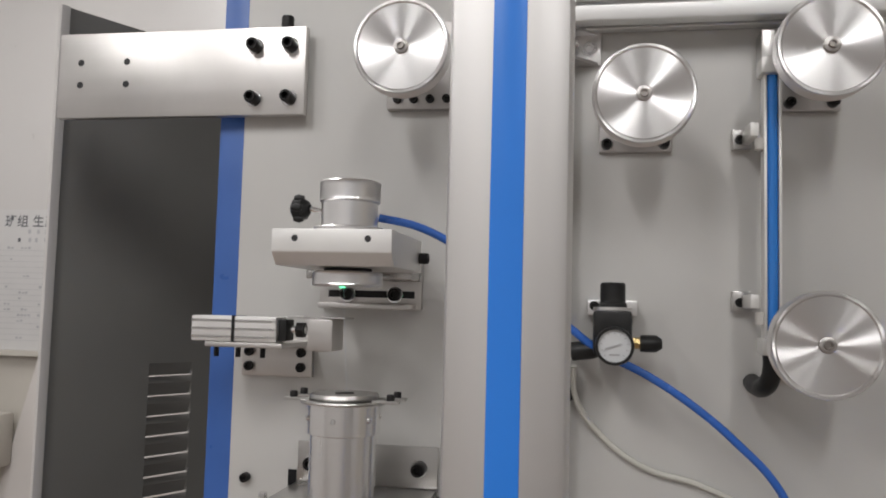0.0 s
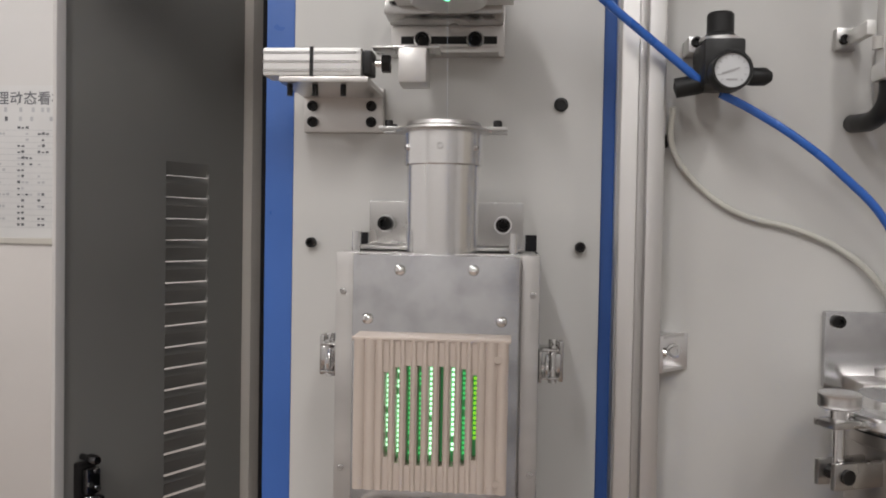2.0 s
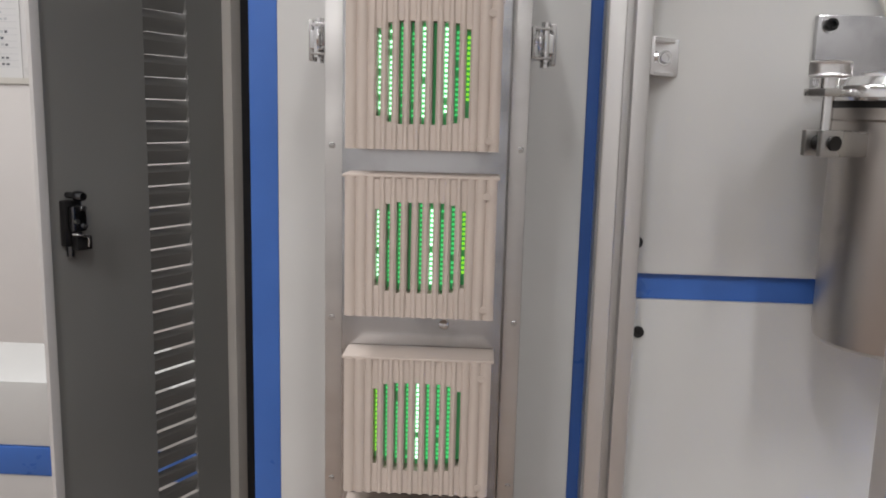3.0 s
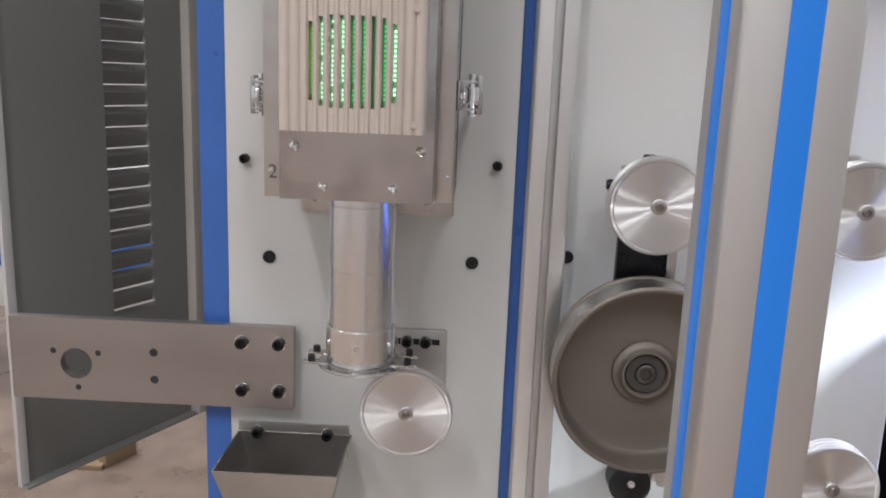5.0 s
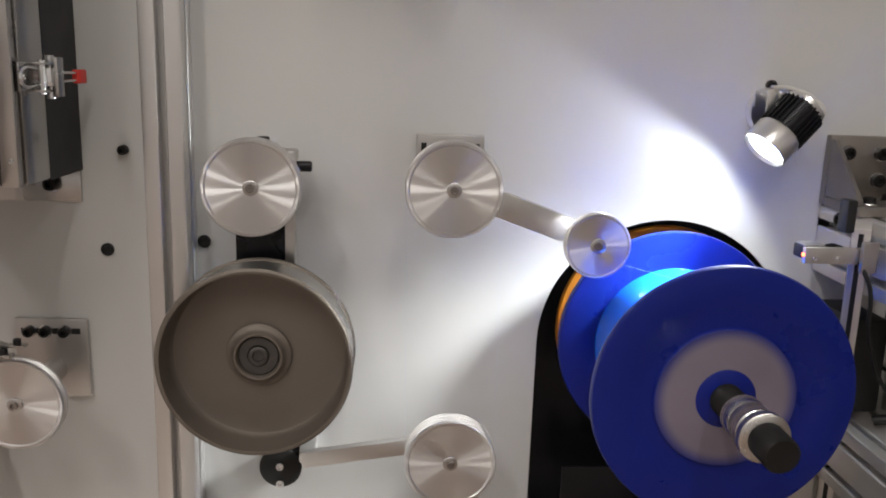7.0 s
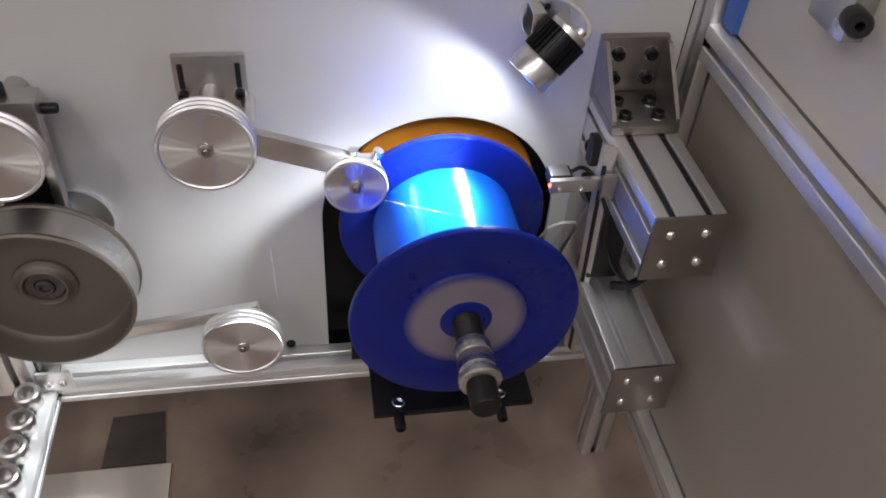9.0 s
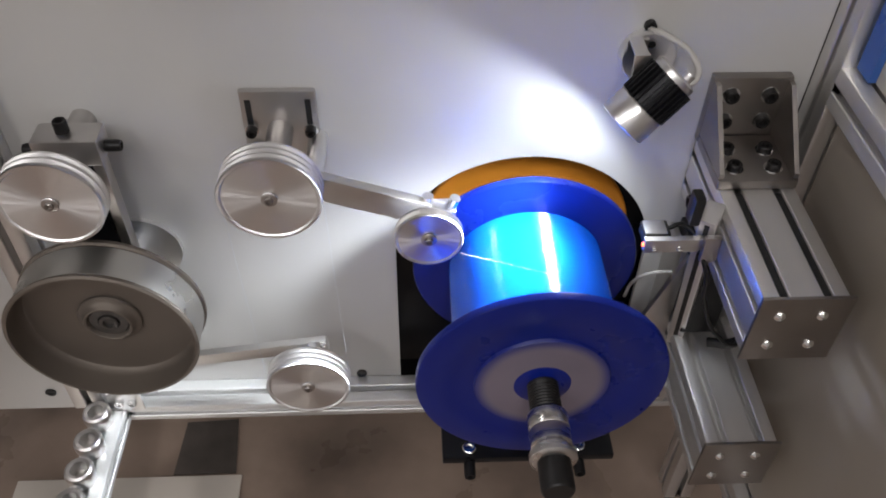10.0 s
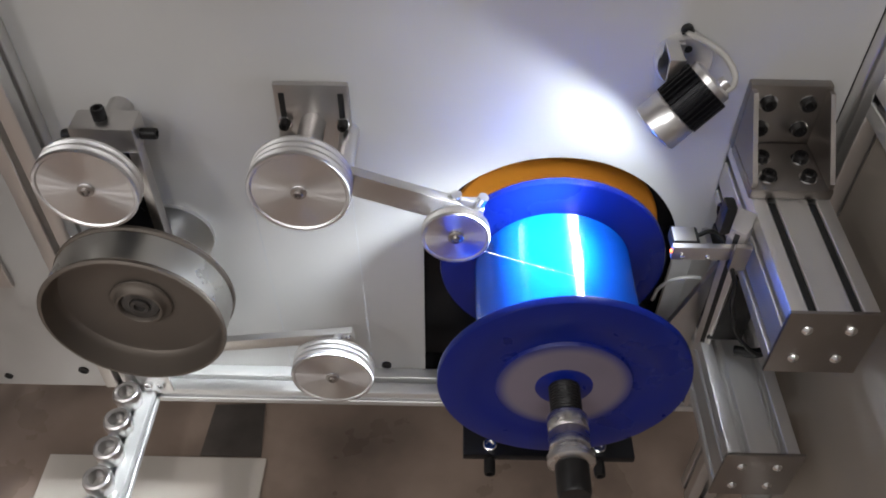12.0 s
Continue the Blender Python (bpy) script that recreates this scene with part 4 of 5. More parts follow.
screw(0, 0, 0, 0.006, 0.01, parent=bl, m=Matrix.Translation((0.098, -0.07, 0.25)) @ pose(0, 0, 0, 0, -90, 0))

# blue air tube from the die to the regulator and away
tube = thing("air_tube", (0.3, -0.05, 0.2), "bright blue pneumatic air tube hanging in a curve", "air tube")
pipe("tube", [(0.18, -0.112, 0.294), (0.222, -0.10, 0.285), (0.279, -0.09, 0.254), (0.319, -0.075, 0.226), (0.364, -0.06, 0.194), (0.402, -0.055, 0.164)], 0.0042, BLUE_TUBE, tube)
pipe("tube", [(0.42, -0.05, 0.155), (0.452, -0.045, 0.14), (0.505, -0.045, 0.106), (0.543, -0.045, 0.074), (0.578, -0.045, 0.038), (0.604, -0.045, -0.01)], 0.0042, BLUE_TUBE, tube)
cab = thing("milky_hose", (0.45, -0.01, 0.0), "milky translucent hose sagging across the panel", "hose")
pipe("hose", [(0.378, -0.03, 0.145), (0.381, -0.012, 0.108), (0.409, -0.005, 0.069), (0.452, -0.005, 0.039), (0.511, -0.005, 0.023), (0.557, -0.006, 0.002), (0.594, -0.008, -0.032), (0.62, -0.01, -0.08)], 0.0033, PALE_HOSE, cab)

# ---------------------------------------------------------------- pneumatic cylinder
cyl = thing("pneumatic_cylinder", (0.03, 0, 0.15), "white pneumatic cylinder on a steel angle bracket", "pneumatic cylinder")
cb = part("body", box(-0.028, 0.068, -0.105, -0.075, 0.167, 0.194, 0.002), MATT_ALU, cyl)
for z in (0.172, 0.1805, 0.189):
    part("slot", box(-0.0275, 0.0675, -0.1056, -0.1048, z - 0.0012, z + 0.0012), STAINLESS, cb)
part("joint_gap", box(0.018, 0.0215, -0.1058, -0.0745, 0.1668, 0.1945), BLACK_PLASTIC, cb)
part("rod_guide", box(0.0685, 0.078, -0.102, -0.078, 0.169, 0.192, 0.002), BLACK_PLASTIC, cyl)
part("rod", rod((0.078, -0.09, 0.181), (0.095, -0.09, 0.181), 0.004), CHROME, cyl)
part("rod_nut", rod((0.086, -0.09, 0.181), (0.094, -0.09, 0.181), 0.009, 6), BLACK_STEEL, cyl)
part("top_plate", box(0.078, 0.142, -0.104, -0.07, 0.1935, 0.1955, 0.0005), STAINLESS, cyl)
part("collector", box(0.104, 0.131, -0.11, -0.07, 0.16, 0.193, 0.002), BRUSHED, cyl)
brp = part("bracket_plate", box(-0.012, 0.075, -0.008, -0.0005, 0.124, 0.172, 0.0015), BRUSHED, cyl)
part("bracket_shelf", box(-0.012, 0.075, -0.105, -0.0085, 0.161, 0.1665, 0.001), BRUSHED, cyl)
for x in (-0.002, 0.062):
    for z in (0.135, 0.152):
        screw(x, -0.008, z, 0.0055, 0.005, parent=brp)
for x in (-0.005, 0.02, 0.048):
    part("air_port", rod((x, -0.09, 0.161), (x, -0.09, 0.15), 0.0028), BLACK_STEEL, cyl)

cyl.location = (0.033, 0, 0.145)

# ---------------------------------------------------------------- curing tubes and lamp box
LX = 0.1525


def cure_tube(z0, z1, collar_z, pins_z, label, seams=()):
    ob = thing("curing_tube", (LX, -0.12, z0), label, "tube", "curing tubes")
    t = part("tube", lathe([(0.03, z0), (0.0335, z0)] + [(r, z) for zs in seams for r, z in ((0.0335, zs - 0.0012), (0.0325, zs - 0.0006), (0.0325, zs + 0.0006), (0.0335, zs + 0.0012))] + [(0.0335, z1), (0.03, z1)], 56, Matrix.Translation((LX, -0.12, 0))), TUBE_STEEL, ob)
    cz = collar_z
    col = part("collar", lathe([(0.034, cz - 0.016), (0.0362, cz - 0.015), (0.0362, cz + 0.015), (0.034, cz + 0.016)], 56, Matrix.Translation((LX, -0.12, 0))), TUBE_STEEL, ob)
    for k in range(6):
        a = radians(-90 + 60 * k)
        m = along((LX + 0.036 * math.cos(a), -0.12 + 0.036 * math.sin(a), cz), (LX + 0.06 * math.cos(a), -0.12 + 0.06 * math.sin(a), cz))
        screw(0, 0, 0, 0.0028, 0.0022, CHROME, col, m=m)
    iris = part("iris_ring", lathe([(0.01, pins_z - 0.002), (0.034, pins_z - 0.003), (0.035, pins_z), (0.034, pins_z + 0.003), (0.01, pins_z + 0.003)], 56, Matrix.Translation((LX, -0.12, 0))), STAINLESS, ob)
    part("flange", lathe([(0.0362, pins_z - 0.006), (0.044, pins_z - 0.006), (0.0445, pins_z - 0.0045), (0.044, pins_z - 0.003), (0.0355, pins_z - 0.003)], 56, Matrix.Translation((LX, -0.12, 0))), STAINLESS, iris)
    for sx, dy in ((-1, -0.01), (1, -0.01), (1, 0.02), (-1, 0.02)):
        part("lug", box(LX + sx * 0.034 - (0.002 if sx > 0 else 0.025), LX + sx * 0.034 + (0.025 if sx > 0 else 0.002), -0.125 + dy, -0.115 + dy, pins_z - 0.0045, pins_z - 0.0015, 0.0005), STAINLESS, iris)
        screw(0, 0, 0, 0.004, 0.006, BLACK_STEEL, iris, m=Matrix.Translation((LX + sx * 0.05, -0.12 + dy, pins_z - 0.0015)))
    return ob


cure_tube(-0.02, 0.109, 0.091, 0.112, "silver upper curing tube with iris collar")
cure_tube(-0.884, -0.71, -0.865, -0.887, "silver lower curing tube with iris collar", (-0.789, -0.723))

carrier = thing("tube_bracket", (LX, 0, 0.02), "stainless bracket behind the upper tube", "bracket")
bk = part("plate", box(0.064, 0.229, -0.005, -0.0005, 0.0, 0.046, 0.001), STAINLESS, carrier)
for x in (0.082, 0.208):
    screw(x, -0.005, 0.022, 0.0078, 0.014, parent=bk, washer=True)
part("shelf", box(0.064, 0.229, -0.11, -0.0052, -0.003, -0.0002, 0.0005), STAINLESS, carrier)
for x in (0.074, 0.219):
    part("pin", rod((x, -0.13, -0.006), (x, -0.13, 0.014), 0.0042), CHROME, carrier)
carrier2 = thing("tube_bracket", (LX, 0, -0.73), "stainless bracket behind the lower tube", "bracket")
bk = part("plate", box(0.066, 0.242, -0.005, -0.0005, -0.752, -0.712, 0.001), STAINLESS, carrier2)
for x in (0.084, 0.212):
    screw(x, -0.005, -0.731, 0.0078, 0.014, parent=bk, washer=True)

BT, BB = -0.005, -0.714
lb = thing("uv_lamp_box", (LX, -0.1, BB), "long stainless curing box with four lamp grilles", "lamp box")
body = part("body", box(0.064, 0.241, -0.15, -0.012, BB, BT, 0.001), STAINLESS, lb)
part("side_flange", box(0.0605, 0.0635, -0.152, -0.02, BB, BT, 0.001), STAINLESS, body)
part("side_flange", box(0.2415, 0.2435, -0.14, -0.087, BB, BT, 0.001), STAINLESS, body)
part("edge_strip", box(0.0605, 0.0785, -0.1555, -0.1505, BB, BT, 0.0008), BRUSHED, body)
part("edge_strip", box(0.2265, 0.2425, -0.1555, -0.1505, BB, BT, 0.0008), BRUSHED, body)
cover = part("front_cover", box(0.0795, 0.2245, -0.175, -0.1502, BB + 0.001, BT - 0.001, 0.001), COVER_STEEL, lb, "stainless front cover with dark reflections in its colour")
for x, z in ((0.121, -0.019), (0.185, -0.018), (0.093, -0.062), (0.21, -0.062), (0.173, -0.358), (0.121, -0.70), (0.187, -0.70), (0.094, -0.663), (0.212, -0.664)):
    screw(x, -0.175, z, 0.0048, 0.004, CHROME, cover, cross=True)
for z in (-0.04, -0.20, -0.36, -0.52, -0.69):
    screw(0.067, -0.1555, z, 0.0028, 0.0015, STAINLESS, body, name="rivet")
    screw(0.237, -0.1555, z, 0.0028, 0.0015, STAINLESS, body, name="rivet")
cu = bpy.data.curves.new("stamped_number", "FONT")
cu.body, cu.size = "2", 0.019
cu.materials.append(INK)
attach(new("stamped_number", cu), body, pose(0.0645, -0.1557, -0.696, 90, 0, 0))
# near-black strip on the box side, standing for a dark gap
side_gap_strip = part("side_gap_strip", box(0.2412, 0.2436, -0.086, -0.0005, BB - 0.002, BT), SHADE_BLACK, body)
part("slot_mark", box(0.052, 0.062, -0.0018, -0.0005, -0.008, 0.012), BLACK_PLATE, left_panel)
part("slot_mark", box(0.232, 0.244, -0.0018, -0.0005, -0.008, 0.012), BLACK_PLATE, left_panel)

rng = random.Random(5)


def lamp_grille(z0, z1, first):
    """A ribbed plastic lamp cover with open slots and rows of small lamps behind it."""
    x0, x1, yb, yf = 0.0885, 0.2165, -0.1752, -0.215
    g = part("grille", bmesh.new(), GRILLE, lb, "ribbed beige plastic grille glowing green inside")
    b = bmesh.new()
    n = 14
    pitch = (x1 - x0) / n
    cz, half = (z0 + z1) / 2, (z1 - z0) / 2
    # frame band above and below the slots, bars between them
    slots = []
    for k in range(n + 1):
        xs = x0 + pitch * k
        if 3 <= k <= n - 3:
            cut = 0.006 if k in (3, n - 3) else 0.0015 if k in (4, n - 4) else 0.0
            slots.append((xs, cz - half + 0.021 + cut, cz + half - 0.021 - cut))
    w = 0.0017
    for k in range(n):
        a, c = x0 + pitch * k, x0 + pitch * (k + 1)
        sa = w if any(abs(s[0] - a) < 1e-5 for s in slots) else 0.0
        sc = w if any(abs(s[0] - c) < 1e-5 for s in slots) else 0.0
        # rib with a rounded crown
        own = bmesh.new()
        crown = [(a + sa, yf + 0.0026), (a + sa + 0.0014, yf + 0.0009), (a + pitch * 0.38, yf), (c - pitch * 0.38, yf), (c - sc - 0.0014, yf + 0.0009), (c - sc, yf + 0.0026), (c - sc, yb - 0.006), (a + sa, yb - 0.006)]
        lo = [own.verts.new((x, y, z0)) for x, y in crown]
        hi = [own.verts.new((x, y, z1)) for x, y in crown]
        for i in range(len(crown)):
            own.faces.new((lo[i], lo[(i + 1) % 8], hi[(i + 1) % 8], hi[i]))
        own.faces.new(lo)
        own.faces.new(hi)
        merge(b, own)
    for xs, za, zb in slots:
        box(xs - w - 0.0002, xs + w + 0.0002, yf + 0.0024, yb - 0.006, z0, za, 0, b)
        box(xs - w - 0.0002, xs + w + 0.0002, yf + 0.0024, yb - 0.006, zb, z1, 0, b)
    for (a, c, d, e) in ((x0, x1, z0, z0 + 0.004), (x0, x1, z1 - 0.004, z1), (x0, x0 + 0.004, z0, z1), (x1 - 0.004, x1, z0, z1)):
        box(a, c, yb, yb - 0.0061, d, e, 0, b)
    g.data = finish(b, "grille", GRILLE)
    part("lip", box(x0 - 0.002, x1 + 0.002, yf + 0.001, yb - 0.0005, z1 - 0.0005, z1 + 0.002, 0.0008), GRILLE, g)
    for dz in (z0 + 0.009, z1 - 0.014):
        screw(x1 - 0.0085, yf + 0.0005, dz, 0.0032, 0.0012, GRILLE, g, name="boss")
    # board is no lamp; its glow is the spill of the LED strips
    brd = part("board", box(x0 + 0.012, x1 - 0.012, yb - 0.0205, yb - 0.0212, z0 + 0.018, z1 - 0.018), LED_SPILL, g, "board glowing green for the spill of the small lights")
    for i, (xs, za, zb) in enumerate(slots):
        if rng.random() < 0.2:
            continue
        bb = bmesh.new()
        z = za + 0.006
        while z < zb - 0.004:
            if rng.random() < 0.93:
                box(xs - 0.0011, xs + 0.0011, yb - 0.024, yb - 0.0214, z, z + 0.0019, 0, bb)
            z += 0.0042
        part("led_strip", bb, LED_WHITE if (i + first) % 5 == 1 or rng.random() < 0.1 else LED_LIME if i in (0, len(slots) - 1) else LED_GREEN, g, "strip of small green lights")


for k, (z0, z1) in enumerate(((-0.200, -0.075), (-0.343, -0.223), (-0.504, -0.381), (-0.646, -0.525))):
    lamp_grille(z0, z1, k)

# sprung toggle clamps with red tips


def clamp(x, z, side, folded):
    """A latch on the side of the lamp box; its wire handle lies back towards the panel."""
    ob = thing("toggle_clamp", (x, -0.1, z), "small steel toggle clamp with red handle tip", "clamp", "toggle clamps")
    X = lambda d: x + side * d
    bs = part("base", box(X(0.0), X(0.0025), -0.142, -0.085, z - 0.0125, z + 0.0125, 0.0008), STAINLESS, ob)
    for y in (-0.136, -0.092):
        screw(0, 0, 0, 0.003, 0.0025, CHROME, bs, m=along((X(0.0025), y, z), (X(0.01), y, z)))
    for dz in (-0.0125, 0.0105):
        part("cheek", box(X(0.0025), X(0.017), -0.128, -0.1, z + dz, z + dz + 0.002, 0.0006), STAINLESS, ob)
    part("pivot", rod((X(0.013), -0.106, z - 0.0185), (X(0.013), -0.106, z + 0.0185), 0.0038, 12), CHROME, ob)
    part("yoke", box(X(0.0175), X(0.0215), -0.112, -0.098, z - 0.017, z + 0.017, 0.0015), STAINLESS, ob)
    part("pivot", rod((X(0.012), -0.121, z - 0.0145), (X(0.012), -0.121, z + 0.0145), 0.003, 12), CHROME, ob)
    part("saddle", box(X(0.008), X(0.019), -0.119, -0.102, z - 0.008, z + 0.008, 0.002), CHROME, ob)
    pipe("hook", [(X(0.009), -0.118, z - 0.006), (X(0.006), -0.145, z - 0.006), (X(0.006), -0.149, z), (X(0.006), -0.145, z + 0.006), (X(0.009), -0.118, z + 0.006)], 0.0016, CHROME, ob)
    ye = -0.075 if folded else -0.058
    for dz in (-0.004, 0.004):
        part("handle_wire", rod((X(0.014), -0.106, z + dz), (X(0.016), ye, z + dz * 0.8), 0.0013, 10), CHROME, ob)
    part("tip", box(X(0.0125), X(0.0185), ye, ye + (0.012 if folded else 0.022), z - 0.0065, z + 0.0065, 0.002), RED, ob, "red rubber tip")
    ob.scale = (1.12, 1.12, 1.12)
    return ob


clamp(0.0605, -0.105, -1, True)
clamp(0.2435, -0.105, 1, True)
clamp(0.0605, -0.619, -1, False)
clamp(0.2437, -0.612, 1, False)

# ---------------------------------------------------------------- hopper bin
hop = thing("hopper", (0.06, -0.05, -1.15), "grey sheet steel hopper open at the top", "hopper")


def funnel(top, bot, t):
    b = bmesh.new()
    def ring(q, inset):
        (x0, x1, y0, y1, z) = q
        return [b.verts.new(p) for p in ((x0 + inset, y0 + inset, z), (x1 - inset, y0 + inset, z), (x1 - inset, y1 - inset, z), (x0 + inset, y1 - inset, z))]
    o1, o2, i1, i2 = ring(top, 0), ring(bot, 0), ring(top, t), ring(bot, t)
    for k in range(4):
        j = (k + 1) % 4
        b.faces.new((o1[k], o1[j], o2[j], o2[k]))
        b.faces.new((i1[k], i2[k], i2[j], i1[j]))
        b.faces.new((o1[k], i1[k], i1[j], o1[j]))
        b.faces.new((o2[k], o2[j], i2[j], i2[k]))
    return b


part("funnel", funnel((-0.012, 0.128, -0.112, -0.003, -1.03), (0.025, 0.095, -0.085, -0.003, -1.16), 0.0015), HOPPER_STEEL, hop)
back = part("back_flange", box(-0.012, 0.124, -0.003, -0.0005, -1.06, -1.018, 0.0005), HOPPER_STEEL, hop)
for x in (0.012, 0.098):
    screw(x, -0.003, -1.03, 0.0062, 0.01, parent=back, washer=True)

# ---------------------------------------------------------------- pressure regulator
reg = thing("pressure_regulator", (0.418, 0, 0.17), "black air pressure regulator with white dial gauge", "pressure regulator")
part("body", box(0.398, 0.437, -0.075, -0.02, 0.16, 0.205, 0.004), BLACK_PLASTIC, reg)
part("knob", lathe([(0.0145, 0.205), (0.0145, 0.212), (0.013, 0.214), (0.013, 0.232), (0.0115, 0.234), (0, 0.234)], 28, Matrix.Translation((0.418, -0.05, 0))), BLACK_PLASTIC, reg)
part("ring", lathe([(0.015, 0.2052), (0.02, 0.2052), (0.02, 0.2085), (0.015, 0.2085)], 32, Matrix.Translation((0.418, -0.05, 0))), MILLED, reg)
rb = part("bracket", box(0.392, 0.444, -0.03, -0.0005, 0.2, 0.216, 0.001), MILLED, reg)
screw(0.399, -0.03, 0.21, 0.005, 0.006, parent=rb)
ga = part("gauge", lathe([(0, 0.018), (0.0162, 0.018), (0.0165, 0.022), (0.0185, 0.022), (0.0192, 0.02), (0.0192, 0.003), (0.016, 0), (0, 0)], 44, front(0.419, 0.17, -0.0755)), BLACK_PLASTIC, reg, "black gauge case")
part("dial", lathe([(0, 0.0186), (0.016, 0.0186)], 40, front(0.419, 0.17, -0.0755)), DIAL, ga, "white dial")
part("needle", box(0.409, 0.426, -0.0952, -0.0946, 0.1693, 0.1707, m=Matrix.Translation((0.419, 0, 0.17)) @ Matrix.Rotation(radians(-18), 4, "Y") @ Matrix.Translation((-0.419, 0, -0.17))), INK_PALE, ga)
for k in range(11):
    a = radians(-45 + 27 * k)
    part("tick", box(-0.0003, 0.0003, -0.0946, -0.0942, 0.0118, 0.0142, m=Matrix.Translation((0.419, 0, 0.17)) @ Matrix.Rotation(a - radians(90), 4, "Y")), INK_PALE, ga)
part("bar_mark", box(0.414, 0.424, -0.0946, -0.0942, 0.1605, 0.1622), INK_PALE, ga)
part("side_fitting", rod((0.437, -0.05, 0.172), (0.446, -0.05, 0.172), 0.006, 8), BRASS, reg)
part("plug", lathe([(0, 0), (0.0085, 0), (0.009, 0.004), (0.009, 0.016), (0.005, 0.022), (0, 0.022)], 20, along((0.446, -0.05, 0.172), (0.48, -0.05, 0.172))), BLACK_PLASTIC, reg)
part("elbow", lathe([(0, 0), (0.009, 0), (0.01, 0.005), (0.01, 0.026), (0, 0.028)], 20, along((0.402, -0.05, 0.165), (0.37, -0.045, 0.16))), BLACK_PLASTIC, reg)

# ---------------------------------------------------------------- flow meter tube
flow = thing("flow_meter", (0.572, 0, 0.3), "clear flow meter tube with blue core and black elbow", "flow meter")
part("tube", rod((0.572, -0.07, 0.175), (0.572, -0.07, 0.455), 0.0052), FLOW_BLUE, flow, "blue inner tube")
part("backing", box(0.5635, 0.5665, -0.074, -0.056, 0.172, 0.455, 0.001), MATT_ALU, flow)
part("backing", box(0.5775, 0.5805, -0.074, -0.056, 0.172, 0.455, 0.001), MATT_ALU, flow)
part("cap", box(0.5595, 0.5845, -0.082, -0.054, 0.445, 0.462, 0.003), MATT_ALU, flow)
part("cap", box(0.5595, 0.5845, -0.082, -0.054, 0.165, 0.182, 0.003), MATT_ALU, flow)
pipe("elbow", [(0.572, -0.068, 0.168), (0.572, -0.067, 0.151), (0.57, -0.06, 0.138), (0.567, -0.045, 0.131), (0.565, -0.02, 0.131), (0.565, -0.002, 0.133)], 0.0095, BLACK_PLASTIC, flow, "black rubber elbow")
for z in (0.392, 0.217):
    hb = part("holder", box(0.544, 0.5635, -0.01, -0.0005, z - 0.01, z + 0.012, 0.001), STAINLESS, flow)
    screw(0.551, -0.01, z, 0.005, 0.005, parent=hb)
    part("holder_arm", box(0.553, 0.5612, -0.06, -0.0105, z - 0.006, z + 0.008, 0.001), MATT_ALU, flow)
    part("ring_nut", rod((0.562, -0.066, z - 0.022), (0.562, -0.066, z - 0.01), 0.006), WHITE_CABLE, flow)
part("upper_strut", box(0.570, 0.583, -0.03, -0.0005, 0.462, 0.506, 0.001), STAINLESS, flow)

# ---------------------------------------------------------------- resin tank
TX, TY = 0.605, -0.112
tank = thing("resin_tank", (TX, TY, -0.377), "stainless resin pressure tank with clamped lid", "tank")
part("shell", lathe([(0, -0.377), (0.071, -0.377), (0.075, -0.373), (0.076, -0.366), (0.076, -0.168), (0.079, -0.166), (0.079, -0.156), (0, -0.156)], 64, Matrix.Translation((TX, TY, 0))), TANK_STEEL, tank)
part("gasket", lathe([(0.07, -0.1558), (0.08, -0.1558), (0.08, -0.15), (0.07, -0.15)], 56, Matrix.Translation((TX, TY, 0))), BLACK_PLASTIC, tank, "black rubber gasket")
lid = part("lid", lathe([(0.0, -0.1498), (0.094, -0.1498), (0.097, -0.147), (0.097, -0.14), (0.095, -0.137), (0.07, -0.135), (0.066, -0.128), (0.04, -0.126), (0, -0.126)], 64, Matrix.Translation((TX, TY, 0))), CHROME, tank)
pk = part("back_plate", box(0.541, 0.67, -0.01, -0.0005, -0.14, -0.061, 0.0015), COVER_STEEL, tank)
screw(0.553, -0.01, -0.071, 0.0065, 0.008, parent=pk, washer=True)
screw(0.658, -0.01, -0.071, 0.0065, 0.008, parent=pk, washer=True)
part("arm", box(0.56, 0.65, -0.06, -0.0105, -0.139, -0.1265, 0.001), BRUSHED, tank)
for a in (202, 338, 90):
    ca, sa = math.cos(radians(a)), math.sin(radians(a))
    turn = Matrix.Translation((TX, TY, 0)) @ Matrix.Rotation(radians(a), 4, "Z")
    at = lambda r, d=0.0: (TX + r * ca - d * sa, TY + r * sa + d * ca)
    cx, cy = at(0.112)
    part("lid_ear", box(0.09, 0.128, -0.013, 0.013, -0.147, -0.1405, 0.002, m=turn), STAINLESS, tank)
    part("clamp_bolt", rod((cx, cy, -0.186), (cx, cy, -0.13), 0.0052), CHROME, tank)
    part("bolt_collar", rod((cx, cy, -0.1404), (cx, cy, -0.131), 0.0085), CHROME, tank)
    part("knurled_nut", knurled(cx, cy, -0.131, -0.117, 0.0175), MILLED, tank, "knurled round nut")
    for d in (-0.0125, 0.0065):
        part("hinge_cheek", box(0.074, 0.126, d, d + 0.006, -0.199, -0.176, 0.002, m=turn), STAINLESS, tank)
    hp = at(0.114, -0.016), at(0.114, 0.016)
    part("hinge_pin", rod((*hp[0], -0.187), (*hp[1], -0.187), 0.0065), BLACK_STEEL, tank, "black hinge pin")

# ---------------------------------------------------------------- open louvred door
DA, DB = Vector((-0.352, 0.10, 0)), Vector((-0.196, 0.40, 0))
DZ0, DZ1 = -1.18, 0.62
door = thing("louvred_door", (DB.x, DB.y, DZ0), "open dark grey steel cabinet door with louvres", "door")
du = (DB - DA).normalized()
